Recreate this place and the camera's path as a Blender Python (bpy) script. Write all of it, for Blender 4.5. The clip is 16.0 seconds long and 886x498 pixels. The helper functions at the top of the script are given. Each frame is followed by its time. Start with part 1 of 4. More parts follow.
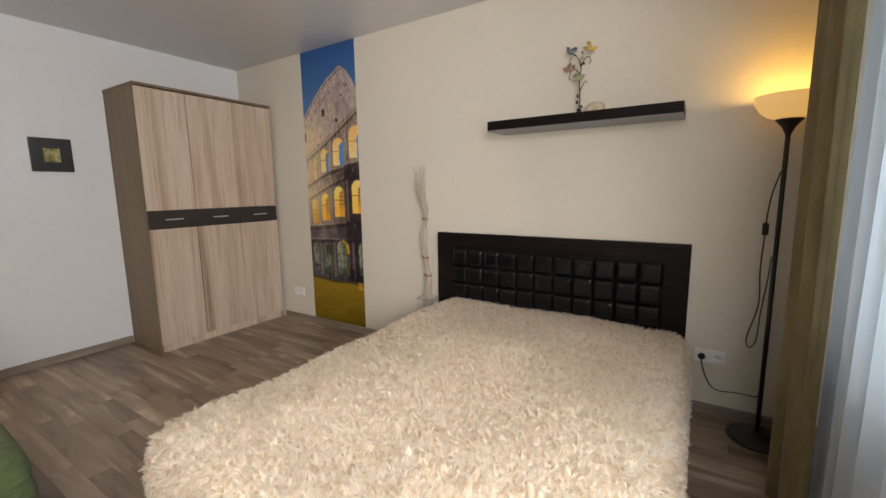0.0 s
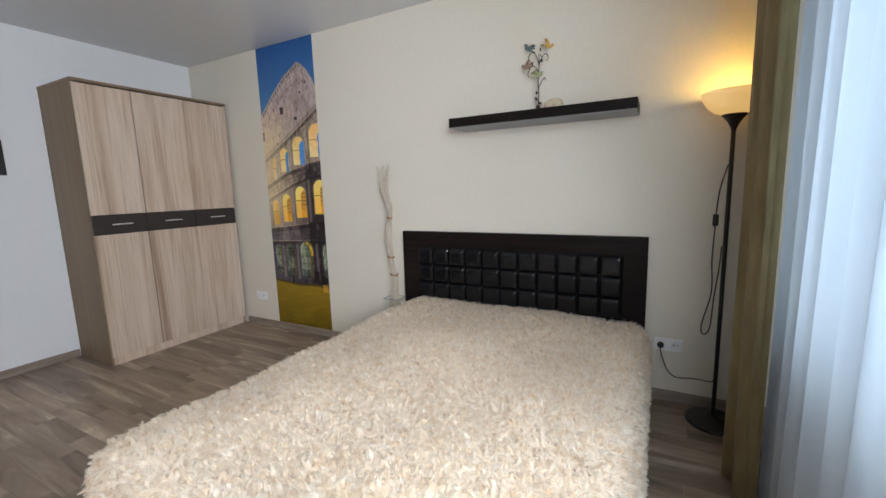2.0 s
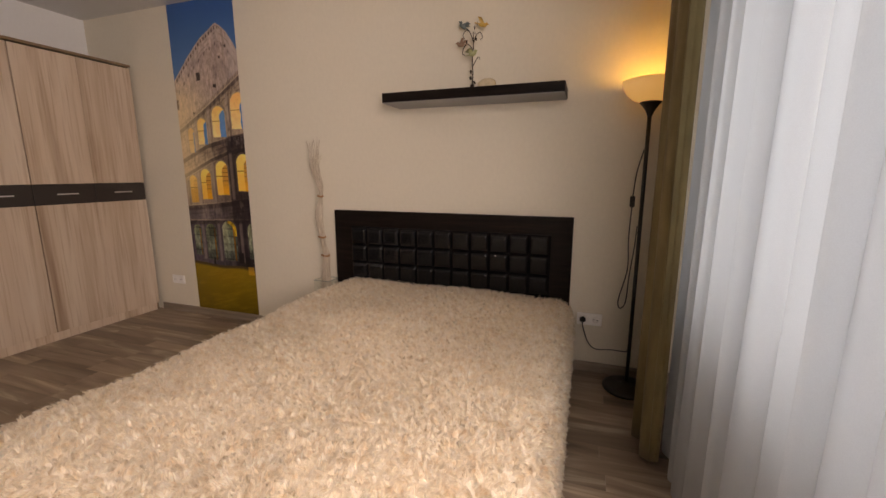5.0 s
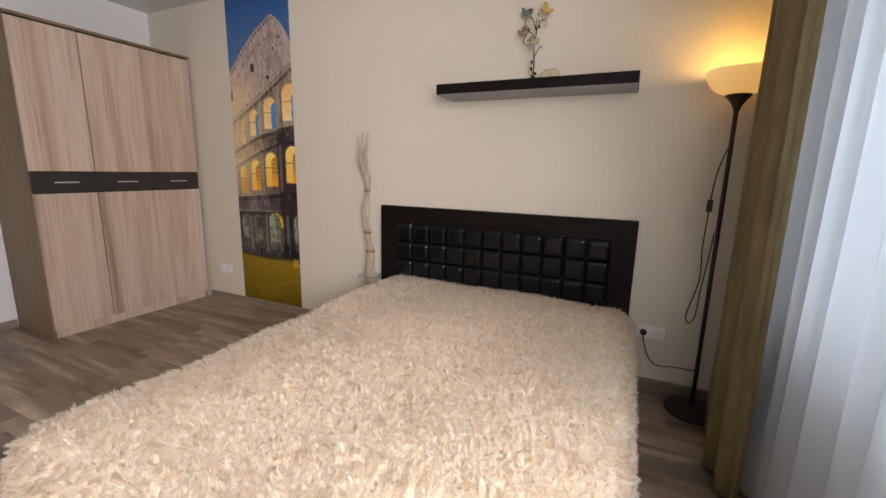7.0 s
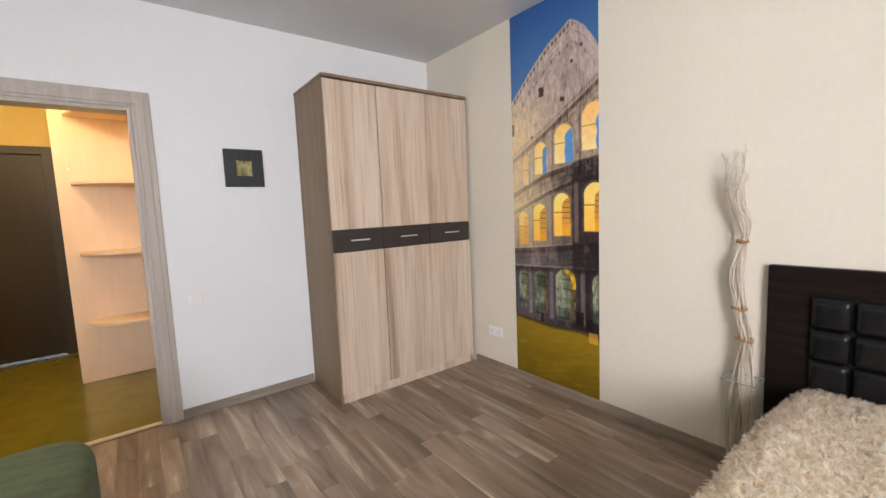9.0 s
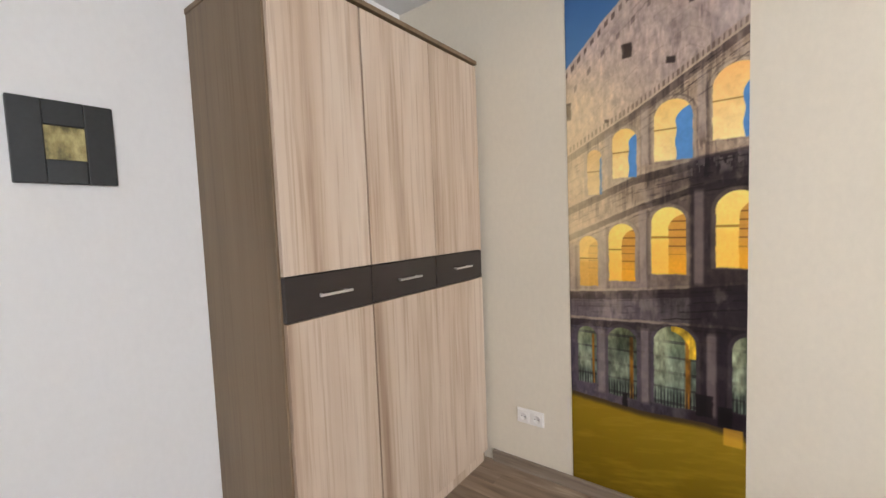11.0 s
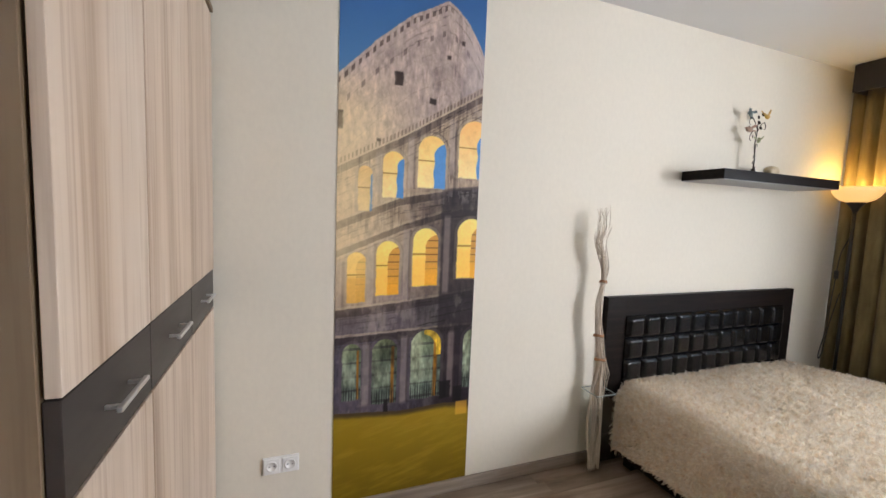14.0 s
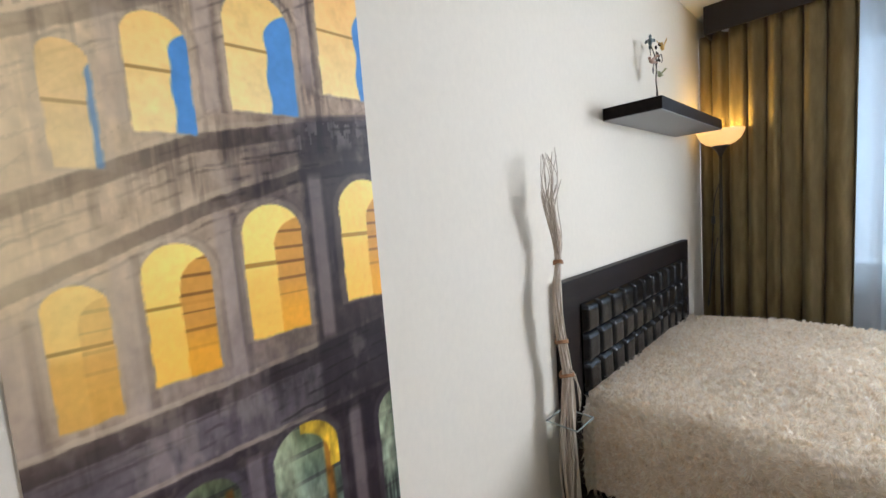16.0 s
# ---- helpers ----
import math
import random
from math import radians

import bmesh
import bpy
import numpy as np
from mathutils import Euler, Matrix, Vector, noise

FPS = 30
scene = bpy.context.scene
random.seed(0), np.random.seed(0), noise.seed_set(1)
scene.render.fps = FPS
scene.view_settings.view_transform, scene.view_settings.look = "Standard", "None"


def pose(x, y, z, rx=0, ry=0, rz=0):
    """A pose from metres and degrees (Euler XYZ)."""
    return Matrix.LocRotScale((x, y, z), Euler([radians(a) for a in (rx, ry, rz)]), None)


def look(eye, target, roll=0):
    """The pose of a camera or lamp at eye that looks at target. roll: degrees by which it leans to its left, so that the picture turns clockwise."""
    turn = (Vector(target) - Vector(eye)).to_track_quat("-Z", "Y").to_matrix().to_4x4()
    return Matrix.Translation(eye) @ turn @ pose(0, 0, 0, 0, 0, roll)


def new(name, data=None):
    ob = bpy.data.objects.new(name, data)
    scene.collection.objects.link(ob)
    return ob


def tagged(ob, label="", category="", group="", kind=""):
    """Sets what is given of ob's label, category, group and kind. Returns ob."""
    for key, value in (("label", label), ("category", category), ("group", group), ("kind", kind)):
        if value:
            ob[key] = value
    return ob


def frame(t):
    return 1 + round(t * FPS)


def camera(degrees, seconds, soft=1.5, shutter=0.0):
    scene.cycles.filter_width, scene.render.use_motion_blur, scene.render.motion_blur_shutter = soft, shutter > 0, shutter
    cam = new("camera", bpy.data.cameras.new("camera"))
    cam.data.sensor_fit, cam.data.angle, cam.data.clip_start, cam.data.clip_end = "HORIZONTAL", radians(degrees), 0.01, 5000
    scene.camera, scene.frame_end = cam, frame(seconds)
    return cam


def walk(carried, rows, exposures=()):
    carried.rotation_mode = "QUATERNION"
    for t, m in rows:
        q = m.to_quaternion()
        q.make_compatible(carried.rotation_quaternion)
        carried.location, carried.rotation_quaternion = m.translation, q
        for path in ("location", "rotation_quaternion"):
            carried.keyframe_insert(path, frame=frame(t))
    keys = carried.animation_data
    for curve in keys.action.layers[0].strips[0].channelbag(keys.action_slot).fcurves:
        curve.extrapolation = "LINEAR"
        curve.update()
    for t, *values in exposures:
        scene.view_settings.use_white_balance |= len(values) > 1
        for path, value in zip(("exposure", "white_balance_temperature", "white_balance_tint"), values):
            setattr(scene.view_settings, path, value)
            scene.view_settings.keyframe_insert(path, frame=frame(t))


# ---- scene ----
cam = camera(94.8, 16.0)
PATH = [
    (0, (4.291, -2.733, 1.337), (3.24, -1.056, 1.048), -0.8),
    (0.5, (4.288, -2.715, 1.335), (3.036, -1.178, 1.068), -1.1),
    (1, (4.284, -2.706, 1.329), (2.975, -1.216, 1.07), -2.3),
    (1.5, (4.298, -2.697, 1.336), (3.1, -1.115, 1.09), -2.6),
    (2, (4.315, -2.694, 1.324), (3.388, -0.946, 1.03), -1.7),
    (2.5, (4.32, -2.71, 1.294), (3.767, -0.813, 0.984), -0.8),
    (3, (4.342, -2.708, 1.255), (4.015, -0.759, 0.949), 0.1),
    (3.5, (4.33, -2.694, 1.258), (3.958, -0.763, 0.894), 0.7),
    (4, (4.362, -2.636, 1.273), (3.736, -0.774, 0.898), -0.8),
    (6.5, (4.261, -2.712, 1.269), (3.586, -0.864, 0.911), 0.7),
    (7, (4.209, -2.583, 1.266), (3.402, -0.793, 0.886), 1.3),
    (7.5, (4.06, -2.374, 1.281), (2.879, -0.796, 0.937), 2.2),
    (8, (3.82, -2.352, 1.282), (2.34, -1.059, 0.91), 0.4),
    (8.5, (3.486, -2.31, 1.326), (1.933, -1.08, 1.057), -0.9),
    (9, (3.105, -2.247, 1.313), (1.518, -1.046, 1.113), -2.4),
    (11.5, (1.387, -1.776, 1.358), (0.344, -0.072, 1.281), -1.9),
    (12, (1.077, -1.657, 1.371), (0.354, 0.206, 1.445), -1.6),
    (12.5, (0.907, -1.661, 1.474), (1.016, 0.302, 1.842), -3.2),
    (13, (0.784, -1.817, 1.57), (1.267, 0.09, 1.93), -2.8),
    (13.5, (0.765, -1.877, 1.565), (1.386, 0.011, 1.787), -0.1),
    (14, (0.82, -1.859, 1.458), (1.538, -0.001, 1.278), 2.3),
    (14.5, (0.947, -1.739, 1.411), (1.707, 0.093, 1.156), 1.9),
    (15, (1.051, -1.568, 1.381), (1.841, 0.258, 1.184), 1.4),
    (15.5, (1.035, -1.252, 1.365), (2.066, 0.448, 1.152), -1.6),
    (16, (1.098, -0.887, 1.337), (2.481, 0.546, 1.148), -4.4),
]
EXPOSURES = [
    (0.0, -0.54, 7150, 14), (0.5, -0.27, 6650, 15), (1.0, -0.18, 6450, 15), (1.5, -0.20, 6450, 14), (2.0, -0.38, 6150, 10), (2.5, -0.67, 6650, 12),
    (3.0, -0.97, 7750, 24), (3.5, -1.05, 9050, 27), (4.0, -1.05, 9850, 32), (6.5, -0.70, 7100, 18), (7.0, -0.52, 7150, 20), (7.5, -0.12, 6200, 14),
    (8.0, -0.03, 6150, 11), (9.0, 0.15, 6700, 14), (11.5, 0.08, 7000, 12), (12.0, 0.24, 7200, 9), (12.5, 0.18, 6100, 11), (13.0, 0.19, 6100, 11),
    (13.5, 0.16, 6200, 11), (14.0, 0.12, 6400, 12), (14.5, 0.16, 6250, 11), (16.0, 0.15, 5950, 10),
]
walk(cam, [(t, look(eye, target, roll)) for t, eye, target, roll in PATH], EXPOSURES)

# ---- world and light ----
world = bpy.data.worlds.new("sky")
scene.world = world
world.use_nodes = True
wn = world.node_tree
sky = wn.nodes.new("ShaderNodeTexSky")
sky.sky_type, sky.sun_disc = "NISHITA", False
sky.sun_elevation, sky.sun_rotation = radians(38), radians(200)
wn.links.new(sky.outputs[0], wn.nodes["Background"].inputs[0])
wn.nodes["Background"].inputs[1].default_value = 0.12


def lamp(name, kind, place, target, energy, color, **more):
    data = bpy.data.lights.new(name, kind)
    data.energy, data.color = energy, color
    for key, value in more.items():
        if key == "shape":
            data.shape = value
        if key == "size":
            data.size = value
        if key == "size_y":
            data.size_y = value
        if key == "soft":
            data.shadow_soft_size = value
    ob = new(name, data)
    ob.matrix_world = look(place, target)
    return ob


# daylight in the window opening, an added unseen fill, the floor lamp's bulb, the hall's ceiling lamp
lamp("window_daylight_veiled", "AREA", (5.26, -1.58, 1.50), (0, -1.58, 1.50), 20, (0.62, 0.83, 1.0), shape="RECTANGLE", size=1.32, size_y=1.36)
# added fill that brightens the room from an opening out of view
lamp("unseen_window_fill", "AREA", (5.31, -3.34, 1.72), (3.55, -0.55, 0.85), 150, (0.95, 0.97, 1.0), shape="RECTANGLE", size=1.15, size_y=1.30)
lamp("floor_lamp_bulb", "POINT", (4.63, -0.17, 1.735), (4.63, -0.17, 0), 5.0, (1.0, 0.66, 0.18), soft=0.04)
lamp("hall_lamp_bulb", "POINT", (-0.75, -3.05, 2.40), (-0.75, -3.05, 0), 32, (1.0, 0.72, 0.36), soft=0.10)


# ---- materials ----
def lin(r, g, b):
    return tuple(((c / 255 + 0.055) / 1.055) ** 2.4 if c > 10 else c / 255 / 12.92 for c in (r, g, b)) + (1.0,)


def material(name, stops, scale=(4, 4, 4), detail=6.0, rough=0.6, rough_var=0.1, bump=0.0, bump_scale=200.0, large=0.0,
             metal=0.0, spec=0.5, coat=0.0, spread=0.0, island=0.0, piece=0.0, sheen=0.0, warp=0.0):
    """Colour from stretched noise between stops of (place, colour); fine bump; large soft variation; tone per piece or per island."""
    m = bpy.data.materials.new(name)
    m.use_nodes = True
    nt = m.node_tree
    bsdf = nt.nodes["Principled BSDF"]
    bsdf.inputs["Metallic"].default_value = metal
    bsdf.inputs["Specular IOR Level"].default_value = spec
    bsdf.inputs["Coat Weight"].default_value = coat
    bsdf.inputs["Sheen Weight"].default_value = sheen
    link = nt.links.new
    tc = nt.nodes.new("ShaderNodeTexCoord")
    vec = tc.outputs["Object"]
    info = nt.nodes.new("ShaderNodeObjectInfo")
    if piece or spread:
        add = nt.nodes.new("ShaderNodeVectorMath")
        mul = nt.nodes.new("ShaderNodeMath")
        mul.operation, mul.inputs[1].default_value = "MULTIPLY", 37.0
        link(info.outputs["Random"], mul.inputs[0])
        link(vec, add.inputs[0])
        link(mul.outputs[0], add.inputs[1])
        vec = add.outputs[0]
    mp = nt.nodes.new("ShaderNodeMapping")
    mp.inputs["Scale"].default_value = scale
    link(vec, mp.inputs[0])
    n1 = nt.nodes.new("ShaderNodeTexNoise")
    n1.inputs["Scale"].default_value, n1.inputs["Detail"].default_value = 1.0, detail
    n1.inputs["Roughness"].default_value = 0.6
    n1.inputs["Distortion"].default_value = warp
    link(mp.outputs[0], n1.inputs["Vector"])
    ramp = nt.nodes.new("ShaderNodeValToRGB")
    el = ramp.color_ramp.elements
    while len(el) < len(stops):
        el.new(0.5)
    for e, (p, c) in zip(el, stops):
        e.position, e.color = p, c
    link(n1.outputs["Fac"], ramp.inputs[0])
    out = ramp.outputs[0]
    if large or island or piece:
        val = nt.nodes.new("ShaderNodeMath")
        val.operation = "MULTIPLY_ADD"
        hsv = nt.nodes.new("ShaderNodeHueSaturation")
        if island:
            geo = nt.nodes.new("ShaderNodeNewGeometry")
            link(geo.outputs["Random Per Island"], val.inputs[0])
            amount = island
        elif piece:
            link(info.outputs["Random"], val.inputs[0])
            amount = piece
        else:
            n2 = nt.nodes.new("ShaderNodeTexNoise")
            n2.inputs["Scale"].default_value, n2.inputs["Detail"].default_value = 0.9, 3.0
            link(tc.outputs["Object"], n2.inputs["Vector"])
            link(n2.outputs["Fac"], val.inputs[0])
            amount = large
        val.inputs[1].default_value, val.inputs[2].default_value = amount, 1.0 - amount / 2
        link(val.outputs[0], hsv.inputs["Value"])
        link(out, hsv.inputs["Color"])
        out = hsv.outputs[0]
    link(out, bsdf.inputs["Base Color"])
    rr = nt.nodes.new("ShaderNodeMapRange")
    rr.inputs["To Min"].default_value, rr.inputs["To Max"].default_value = rough - rough_var, rough + rough_var
    link(n1.outputs["Fac"], rr.inputs["Value"])
    link(rr.outputs[0], bsdf.inputs["Roughness"])
    if bump:
        n3 = nt.nodes.new("ShaderNodeTexNoise")
        n3.inputs["Scale"].default_value, n3.inputs["Detail"].default_value = bump_scale, 3.0
        link(tc.outputs["Object"], n3.inputs["Vector"])
        bp = nt.nodes.new("ShaderNodeBump")
        bp.inputs["Strength"].default_value, bp.inputs["Distance"].default_value = bump, 0.002
        link(n3.outputs["Fac"], bp.inputs["Height"])
        link(bp.outputs[0], bsdf.inputs["Normal"])
    return m


def add_pores(m, scale, low, high, tone):
    """Short dark pores or fine threads along the grain, multiplied into the colour."""
    nt = m.node_tree
    b = nt.nodes["Principled BSDF"]
    src = b.inputs["Base Color"].links[0].from_socket
    tc, mp, nz, mr, mx = (nt.nodes.new("ShaderNode" + k) for k in ("TexCoord", "Mapping", "TexNoise", "MapRange", "Mix"))
    mx.data_type, mx.blend_type = "RGBA", "MULTIPLY"
    mp.inputs["Scale"].default_value = scale
    nz.inputs["Scale"].default_value, nz.inputs["Detail"].default_value = 1.0, 4.0
    mr.inputs["From Min"].default_value, mr.inputs["From Max"].default_value = low, high
    nt.links.new(tc.outputs["Object"], mp.inputs[0])
    nt.links.new(mp.outputs[0], nz.inputs["Vector"])
    nt.links.new(nz.outputs["Fac"], mr.inputs["Value"])
    nt.links.new(mr.outputs[0], mx.inputs["Factor"])
    nt.links.new(src, mx.inputs["A"])
    mx.inputs["B"].default_value = tone
    nt.links.new(mx.outputs["Result"], b.inputs["Base Color"])


def plain2(name, c, d=0.06, **more):
    lo = tuple(x * (1 - d) for x in c[:3]) + (1,)
    hi = tuple(min(1, x * (1 + d)) for x in c[:3]) + (1,)
    return material(name, [(0.3, lo), (0.7, hi)], **more)


CREAM = plain2("cream_wallpaper", (0.74, 0.685, 0.58), 0.025, scale=(45, 45, 30), rough=0.75, bump=0.12, bump_scale=260, large=0.05)
WHITE_WALL = plain2("white_wallpaper", (0.83, 0.84, 0.85), 0.015, scale=(45, 45, 30), rough=0.75, bump=0.12, bump_scale=260, large=0.05)
CEILING = plain2("satin_stretch_ceiling", (0.68, 0.68, 0.69), 0.01, scale=(2, 2, 2), rough=0.26, rough_var=0.02, spec=0.5)
HALL_YELLOW = plain2("yellow_hall_paint", (0.78, 0.62, 0.25), 0.03, scale=(9, 9, 9), rough=0.7, large=0.08, bump=0.15)
HALL_BEIGE = plain2("beige_hall_panel", (0.74, 0.57, 0.43), 0.04, scale=(30, 30, 3), rough=0.5, large=0.06)
HALL_FLOOR = plain2("olive_hall_linoleum", (0.20, 0.17, 0.016), 0.12, scale=(7, 7, 7), rough=0.2, rough_var=0.06, large=0.12)
OAK = material("sonoma_oak", [(0.26, lin(160, 135, 114)), (0.40, lin(190, 168, 147)), (0.52, lin(204, 184, 165)), (0.70, lin(214, 198, 181))],
               scale=(7, 7, 0.40), detail=3.5, rough=0.55, bump=0.12, bump_scale=90, piece=0.06, warp=0.7)
# the door oak again for side and top panels, their shade darkened into it
OAK_SHADED = material("sonoma_oak_shaded", [(0.3, lin(112, 93, 71)), (0.5, lin(131, 110, 86)), (0.7, lin(142, 121, 97))],
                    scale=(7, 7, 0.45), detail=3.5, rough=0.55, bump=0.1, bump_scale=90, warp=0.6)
add_pores(OAK, (70, 70, 2.2), 0.50, 0.74, (0.76, 0.70, 0.65, 1))
add_pores(OAK_SHADED, (95, 95, 2.6), 0.52, 0.80, (0.80, 0.75, 0.70, 1))
DRAWER = plain2("dark_wenge_drawer", lin(50, 43, 41), 0.12, scale=(20, 3, 20), rough=0.42)
GAP = plain2("black_gap", (0.012, 0.011, 0.01), 0.02, rough=0.9)
CHROME = plain2("brushed_chrome", (0.75, 0.75, 0.76), 0.03, scale=(300, 10, 300), rough=0.38, rough_var=0.05, metal=0.85)
WENGE = material("wenge_board", [(0.3, (0.007, 0.005, 0.0045, 1)), (0.55, (0.012, 0.008, 0.007, 1)), (0.75, (0.020, 0.013, 0.010, 1))],
                 scale=(3, 30, 40), rough=0.42, rough_var=0.05, spec=0.10)
# shelf underside: grey colour carries the window light it catches from below
WENGE_LIT = plain2("wenge_underside_lit", (0.25, 0.25, 0.26), 0.1, scale=(20, 20, 20), rough=0.4)
LEATHER = plain2("black_leatherette", (0.006, 0.006, 0.007), 0.15, scale=(30, 30, 30), spec=0.30, rough=0.17, rough_var=0.03, bump=0.18, bump_scale=420)
FLOOR_STRIP = material("laminate_strip", [(0.28, lin(94, 78, 65)), (0.42, lin(130, 112, 96)), (0.54, lin(148, 130, 113)), (0.62, lin(164, 147, 129)), (0.70, lin(200, 184, 164))],
                       scale=(1.0, 7.5, 7.5), detail=3.5, rough=0.36, rough_var=0.08, piece=0.62, bump=0.05, bump_scale=140, warp=1.0)
FLOOR_REST = material("laminate_strip_rest", [(0.28, lin(94, 78, 65)), (0.42, lin(130, 112, 96)), (0.54, lin(148, 130, 113)), (0.62, lin(164, 147, 129)), (0.70, lin(200, 184, 164))],
                       scale=(1.0, 7.5, 7.5), detail=3.5, rough=0.36, rough_var=0.08, island=0.62, bump=0.05, bump_scale=140, warp=1.0)
add_pores(FLOOR_STRIP, (4, 170, 170), 0.54, 0.80, (0.80, 0.77, 0.74, 1))
add_pores(FLOOR_REST, (4, 170, 170), 0.54, 0.80, (0.80, 0.77, 0.74, 1))
FLOOR_CORE = plain2("laminate_core", (0.075, 0.055, 0.042), 0.1, rough=0.8)
TRIM = material("grey_oak_trim", [(0.3, lin(174, 164, 154)), (0.5, lin(182, 172, 162)), (0.7, lin(194, 186, 177))], scale=(22, 22, 1.5), rough=0.5, large=0.05)
BASEBOARD = material("grey_oak_baseboard", [(0.3, lin(118, 104, 92)), (0.5, lin(142, 128, 115)), (0.7, lin(160, 147, 134))], scale=(2, 2, 30), rough=0.5)
PLASTIC = plain2("white_plastic", (0.86, 0.85, 0.83), 0.02, scale=(9, 9, 9), rough=0.35)
BLACK = plain2("black_plastic", (0.012, 0.012, 0.012), 0.1, scale=(40, 40, 40), rough=0.45)
BLACK_METAL = plain2("black_painted_steel", (0.014, 0.012, 0.011), 0.1, scale=(60, 60, 60), rough=0.38, spec=0.5)
PALE_STRIP = plain2("pale_threshold_metal", (0.72, 0.66, 0.50), 0.05, scale=(40, 4, 4), rough=0.35, metal=0.3)
DOOR_DARK = plain2("dark_entrance_door", (0.032, 0.028, 0.030), 0.12, scale=(30, 30, 2), rough=0.45)
FUR = material("shaggy_pile", [(0.36, (0.84, 0.72, 0.57, 1)), (0.48, (0.955, 0.885, 0.775, 1)), (0.64, (0.98, 0.94, 0.875, 1))], scale=(34, 34, 34), detail=4,
               rough=0.38, spec=0.9, island=0.36, sheen=0.6)
FUR_BASE = plain2("blanket_backing", (0.86, 0.79, 0.68), 0.06, scale=(30, 30, 30), rough=0.9)
CURTAIN = material("olive_taupe_velvet", [(0.3, (0.130, 0.090, 0.032, 1)), (0.5, (0.180, 0.130, 0.050, 1)), (0.72, (0.245, 0.182, 0.078, 1))],
                   scale=(14, 14, 3), detail=7, rough=0.8, bump=0.35, bump_scale=300, sheen=0.12)
PELMET = plain2("dark_brown_pelmet_cloth", (0.016, 0.009, 0.008), 0.15, scale=(40, 40, 40), rough=0.7)
SOFA = material("green_chenille", [(0.3, lin(62, 74, 44)), (0.5, lin(78, 91, 54)), (0.72, lin(92, 103, 64))], scale=(30, 9, 30), detail=8, rough=0.8,
                bump=0.5, bump_scale=170, sheen=0.05, large=0.18)
add_pores(SOFA, (220, 60, 220), 0.50, 0.80, (0.62, 0.66, 0.60, 1))
STICK = material("white_washed_twig", [(0.3, lin(178, 162, 142)), (0.6, lin(216, 203, 186)), (0.8, lin(236, 228, 216))], scale=(40, 40, 8), rough=0.75, island=0.3)
TIE = plain2("brown_raffia_tie", lin(160, 118, 82), 0.15, scale=(90, 90, 90), rough=0.8)
STONE_SHELL = material("pale_shell", [(0.35, lin(168, 146, 112)), (0.6, lin(208, 192, 162))], scale=(20, 60, 20), rough=0.35)
BIRD_BLUE = plain2("blue_grey_glaze", lin(96, 110, 110), 0.2, scale=(60, 60, 60), rough=0.35)
BIRD_GOLD = plain2("ochre_glaze", lin(205, 165, 85), 0.2, scale=(60, 60, 60), rough=0.35)
BIRD_TAN = plain2("tan_glaze", lin(160, 128, 108), 0.2, scale=(60, 60, 60), rough=0.35)
BIRD_GREEN = plain2("green_cream_glaze", lin(168, 172, 128), 0.2, scale=(60, 60, 60), rough=0.35)
BRONZE = plain2("dark_bronze", (0.035, 0.022, 0.016), 0.2, scale=(50, 50, 50), rough=0.45, metal=0.5)
GOLD_PIC = material("olive_gold_picture", [(0.35, lin(92, 84, 52)), (0.5, lin(150, 138, 88)), (0.68, lin(196, 184, 130))], scale=(26, 26, 14), rough=0.4)
PIC_FRAME = plain2("black_picture_frame", (0.020, 0.022, 0.024), 0.15, scale=(60, 60, 60), rough=0.4)
PVC = plain2("white_window_plastic", (0.80, 0.80, 0.80), 0.02, scale=(9, 9, 9), rough=0.35)
BUILDING = plain2("far_concrete_building", (0.30, 0.31, 0.32), 0.1, scale=(0.5, 0.5, 2), rough=0.9)


def let_light_through(m, amount):
    """Mixes a translucent part into a material, for thin strands and cloth."""
    nt = m.node_tree
    b = nt.nodes["Principled BSDF"]
    tr, mx = nt.nodes.new("ShaderNodeBsdfTranslucent"), nt.nodes.new("ShaderNodeMixShader")
    mx.inputs[0].default_value = amount
    nt.links.new(b.inputs["Base Color"].links[0].from_socket, tr.inputs[0])
    nt.links.new(b.outputs[0], mx.inputs[1])
    nt.links.new(tr.outputs[0], mx.inputs[2])
    nt.links.new(mx.outputs[0], nt.nodes["Material Output"].inputs[0])


let_light_through(FUR, 0.64)


def emitter(name, color, strength):
    m = bpy.data.materials.new(name)
    m.use_nodes = True
    b = m.node_tree.nodes["Principled BSDF"]
    b.inputs["Base Color"].default_value = (*color, 1)
    b.inputs["Emission Color"].default_value = (*color, 1)
    b.inputs["Emission Strength"].default_value = strength
    return m


def glass(name, color, rough=0.02):
    m = bpy.data.materials.new(name)
    m.use_nodes = True
    b = m.node_tree.nodes["Principled BSDF"]
    b.inputs["Base Color"].default_value = (*color, 1)
    b.inputs["Transmission Weight"].default_value = 1.0
    b.inputs["Roughness"].default_value = rough
    b.inputs["IOR"].default_value = 1.2
    return m


def thin_glass(name, color):
    """Thin clear glass: light passes straight, with a faint mirror gloss."""
    m = bpy.data.materials.new(name)
    m.use_nodes = True
    nt = m.node_tree
    nt.nodes.remove(nt.nodes["Principled BSDF"])
    clear, gloss, mx = (nt.nodes.new(k) for k in ("ShaderNodeBsdfTransparent", "ShaderNodeBsdfGlossy", "ShaderNodeMixShader"))
    clear.inputs[0].default_value = (*color, 1)
    gloss.inputs["Roughness"].default_value = 0.02
    mx.inputs[0].default_value = 0.025
    nt.links.new(clear.outputs[0], mx.inputs[1])
    nt.links.new(gloss.outputs[0], mx.inputs[2])
    nt.links.new(mx.outputs[0], nt.nodes["Material Output"].inputs[0])
    return m


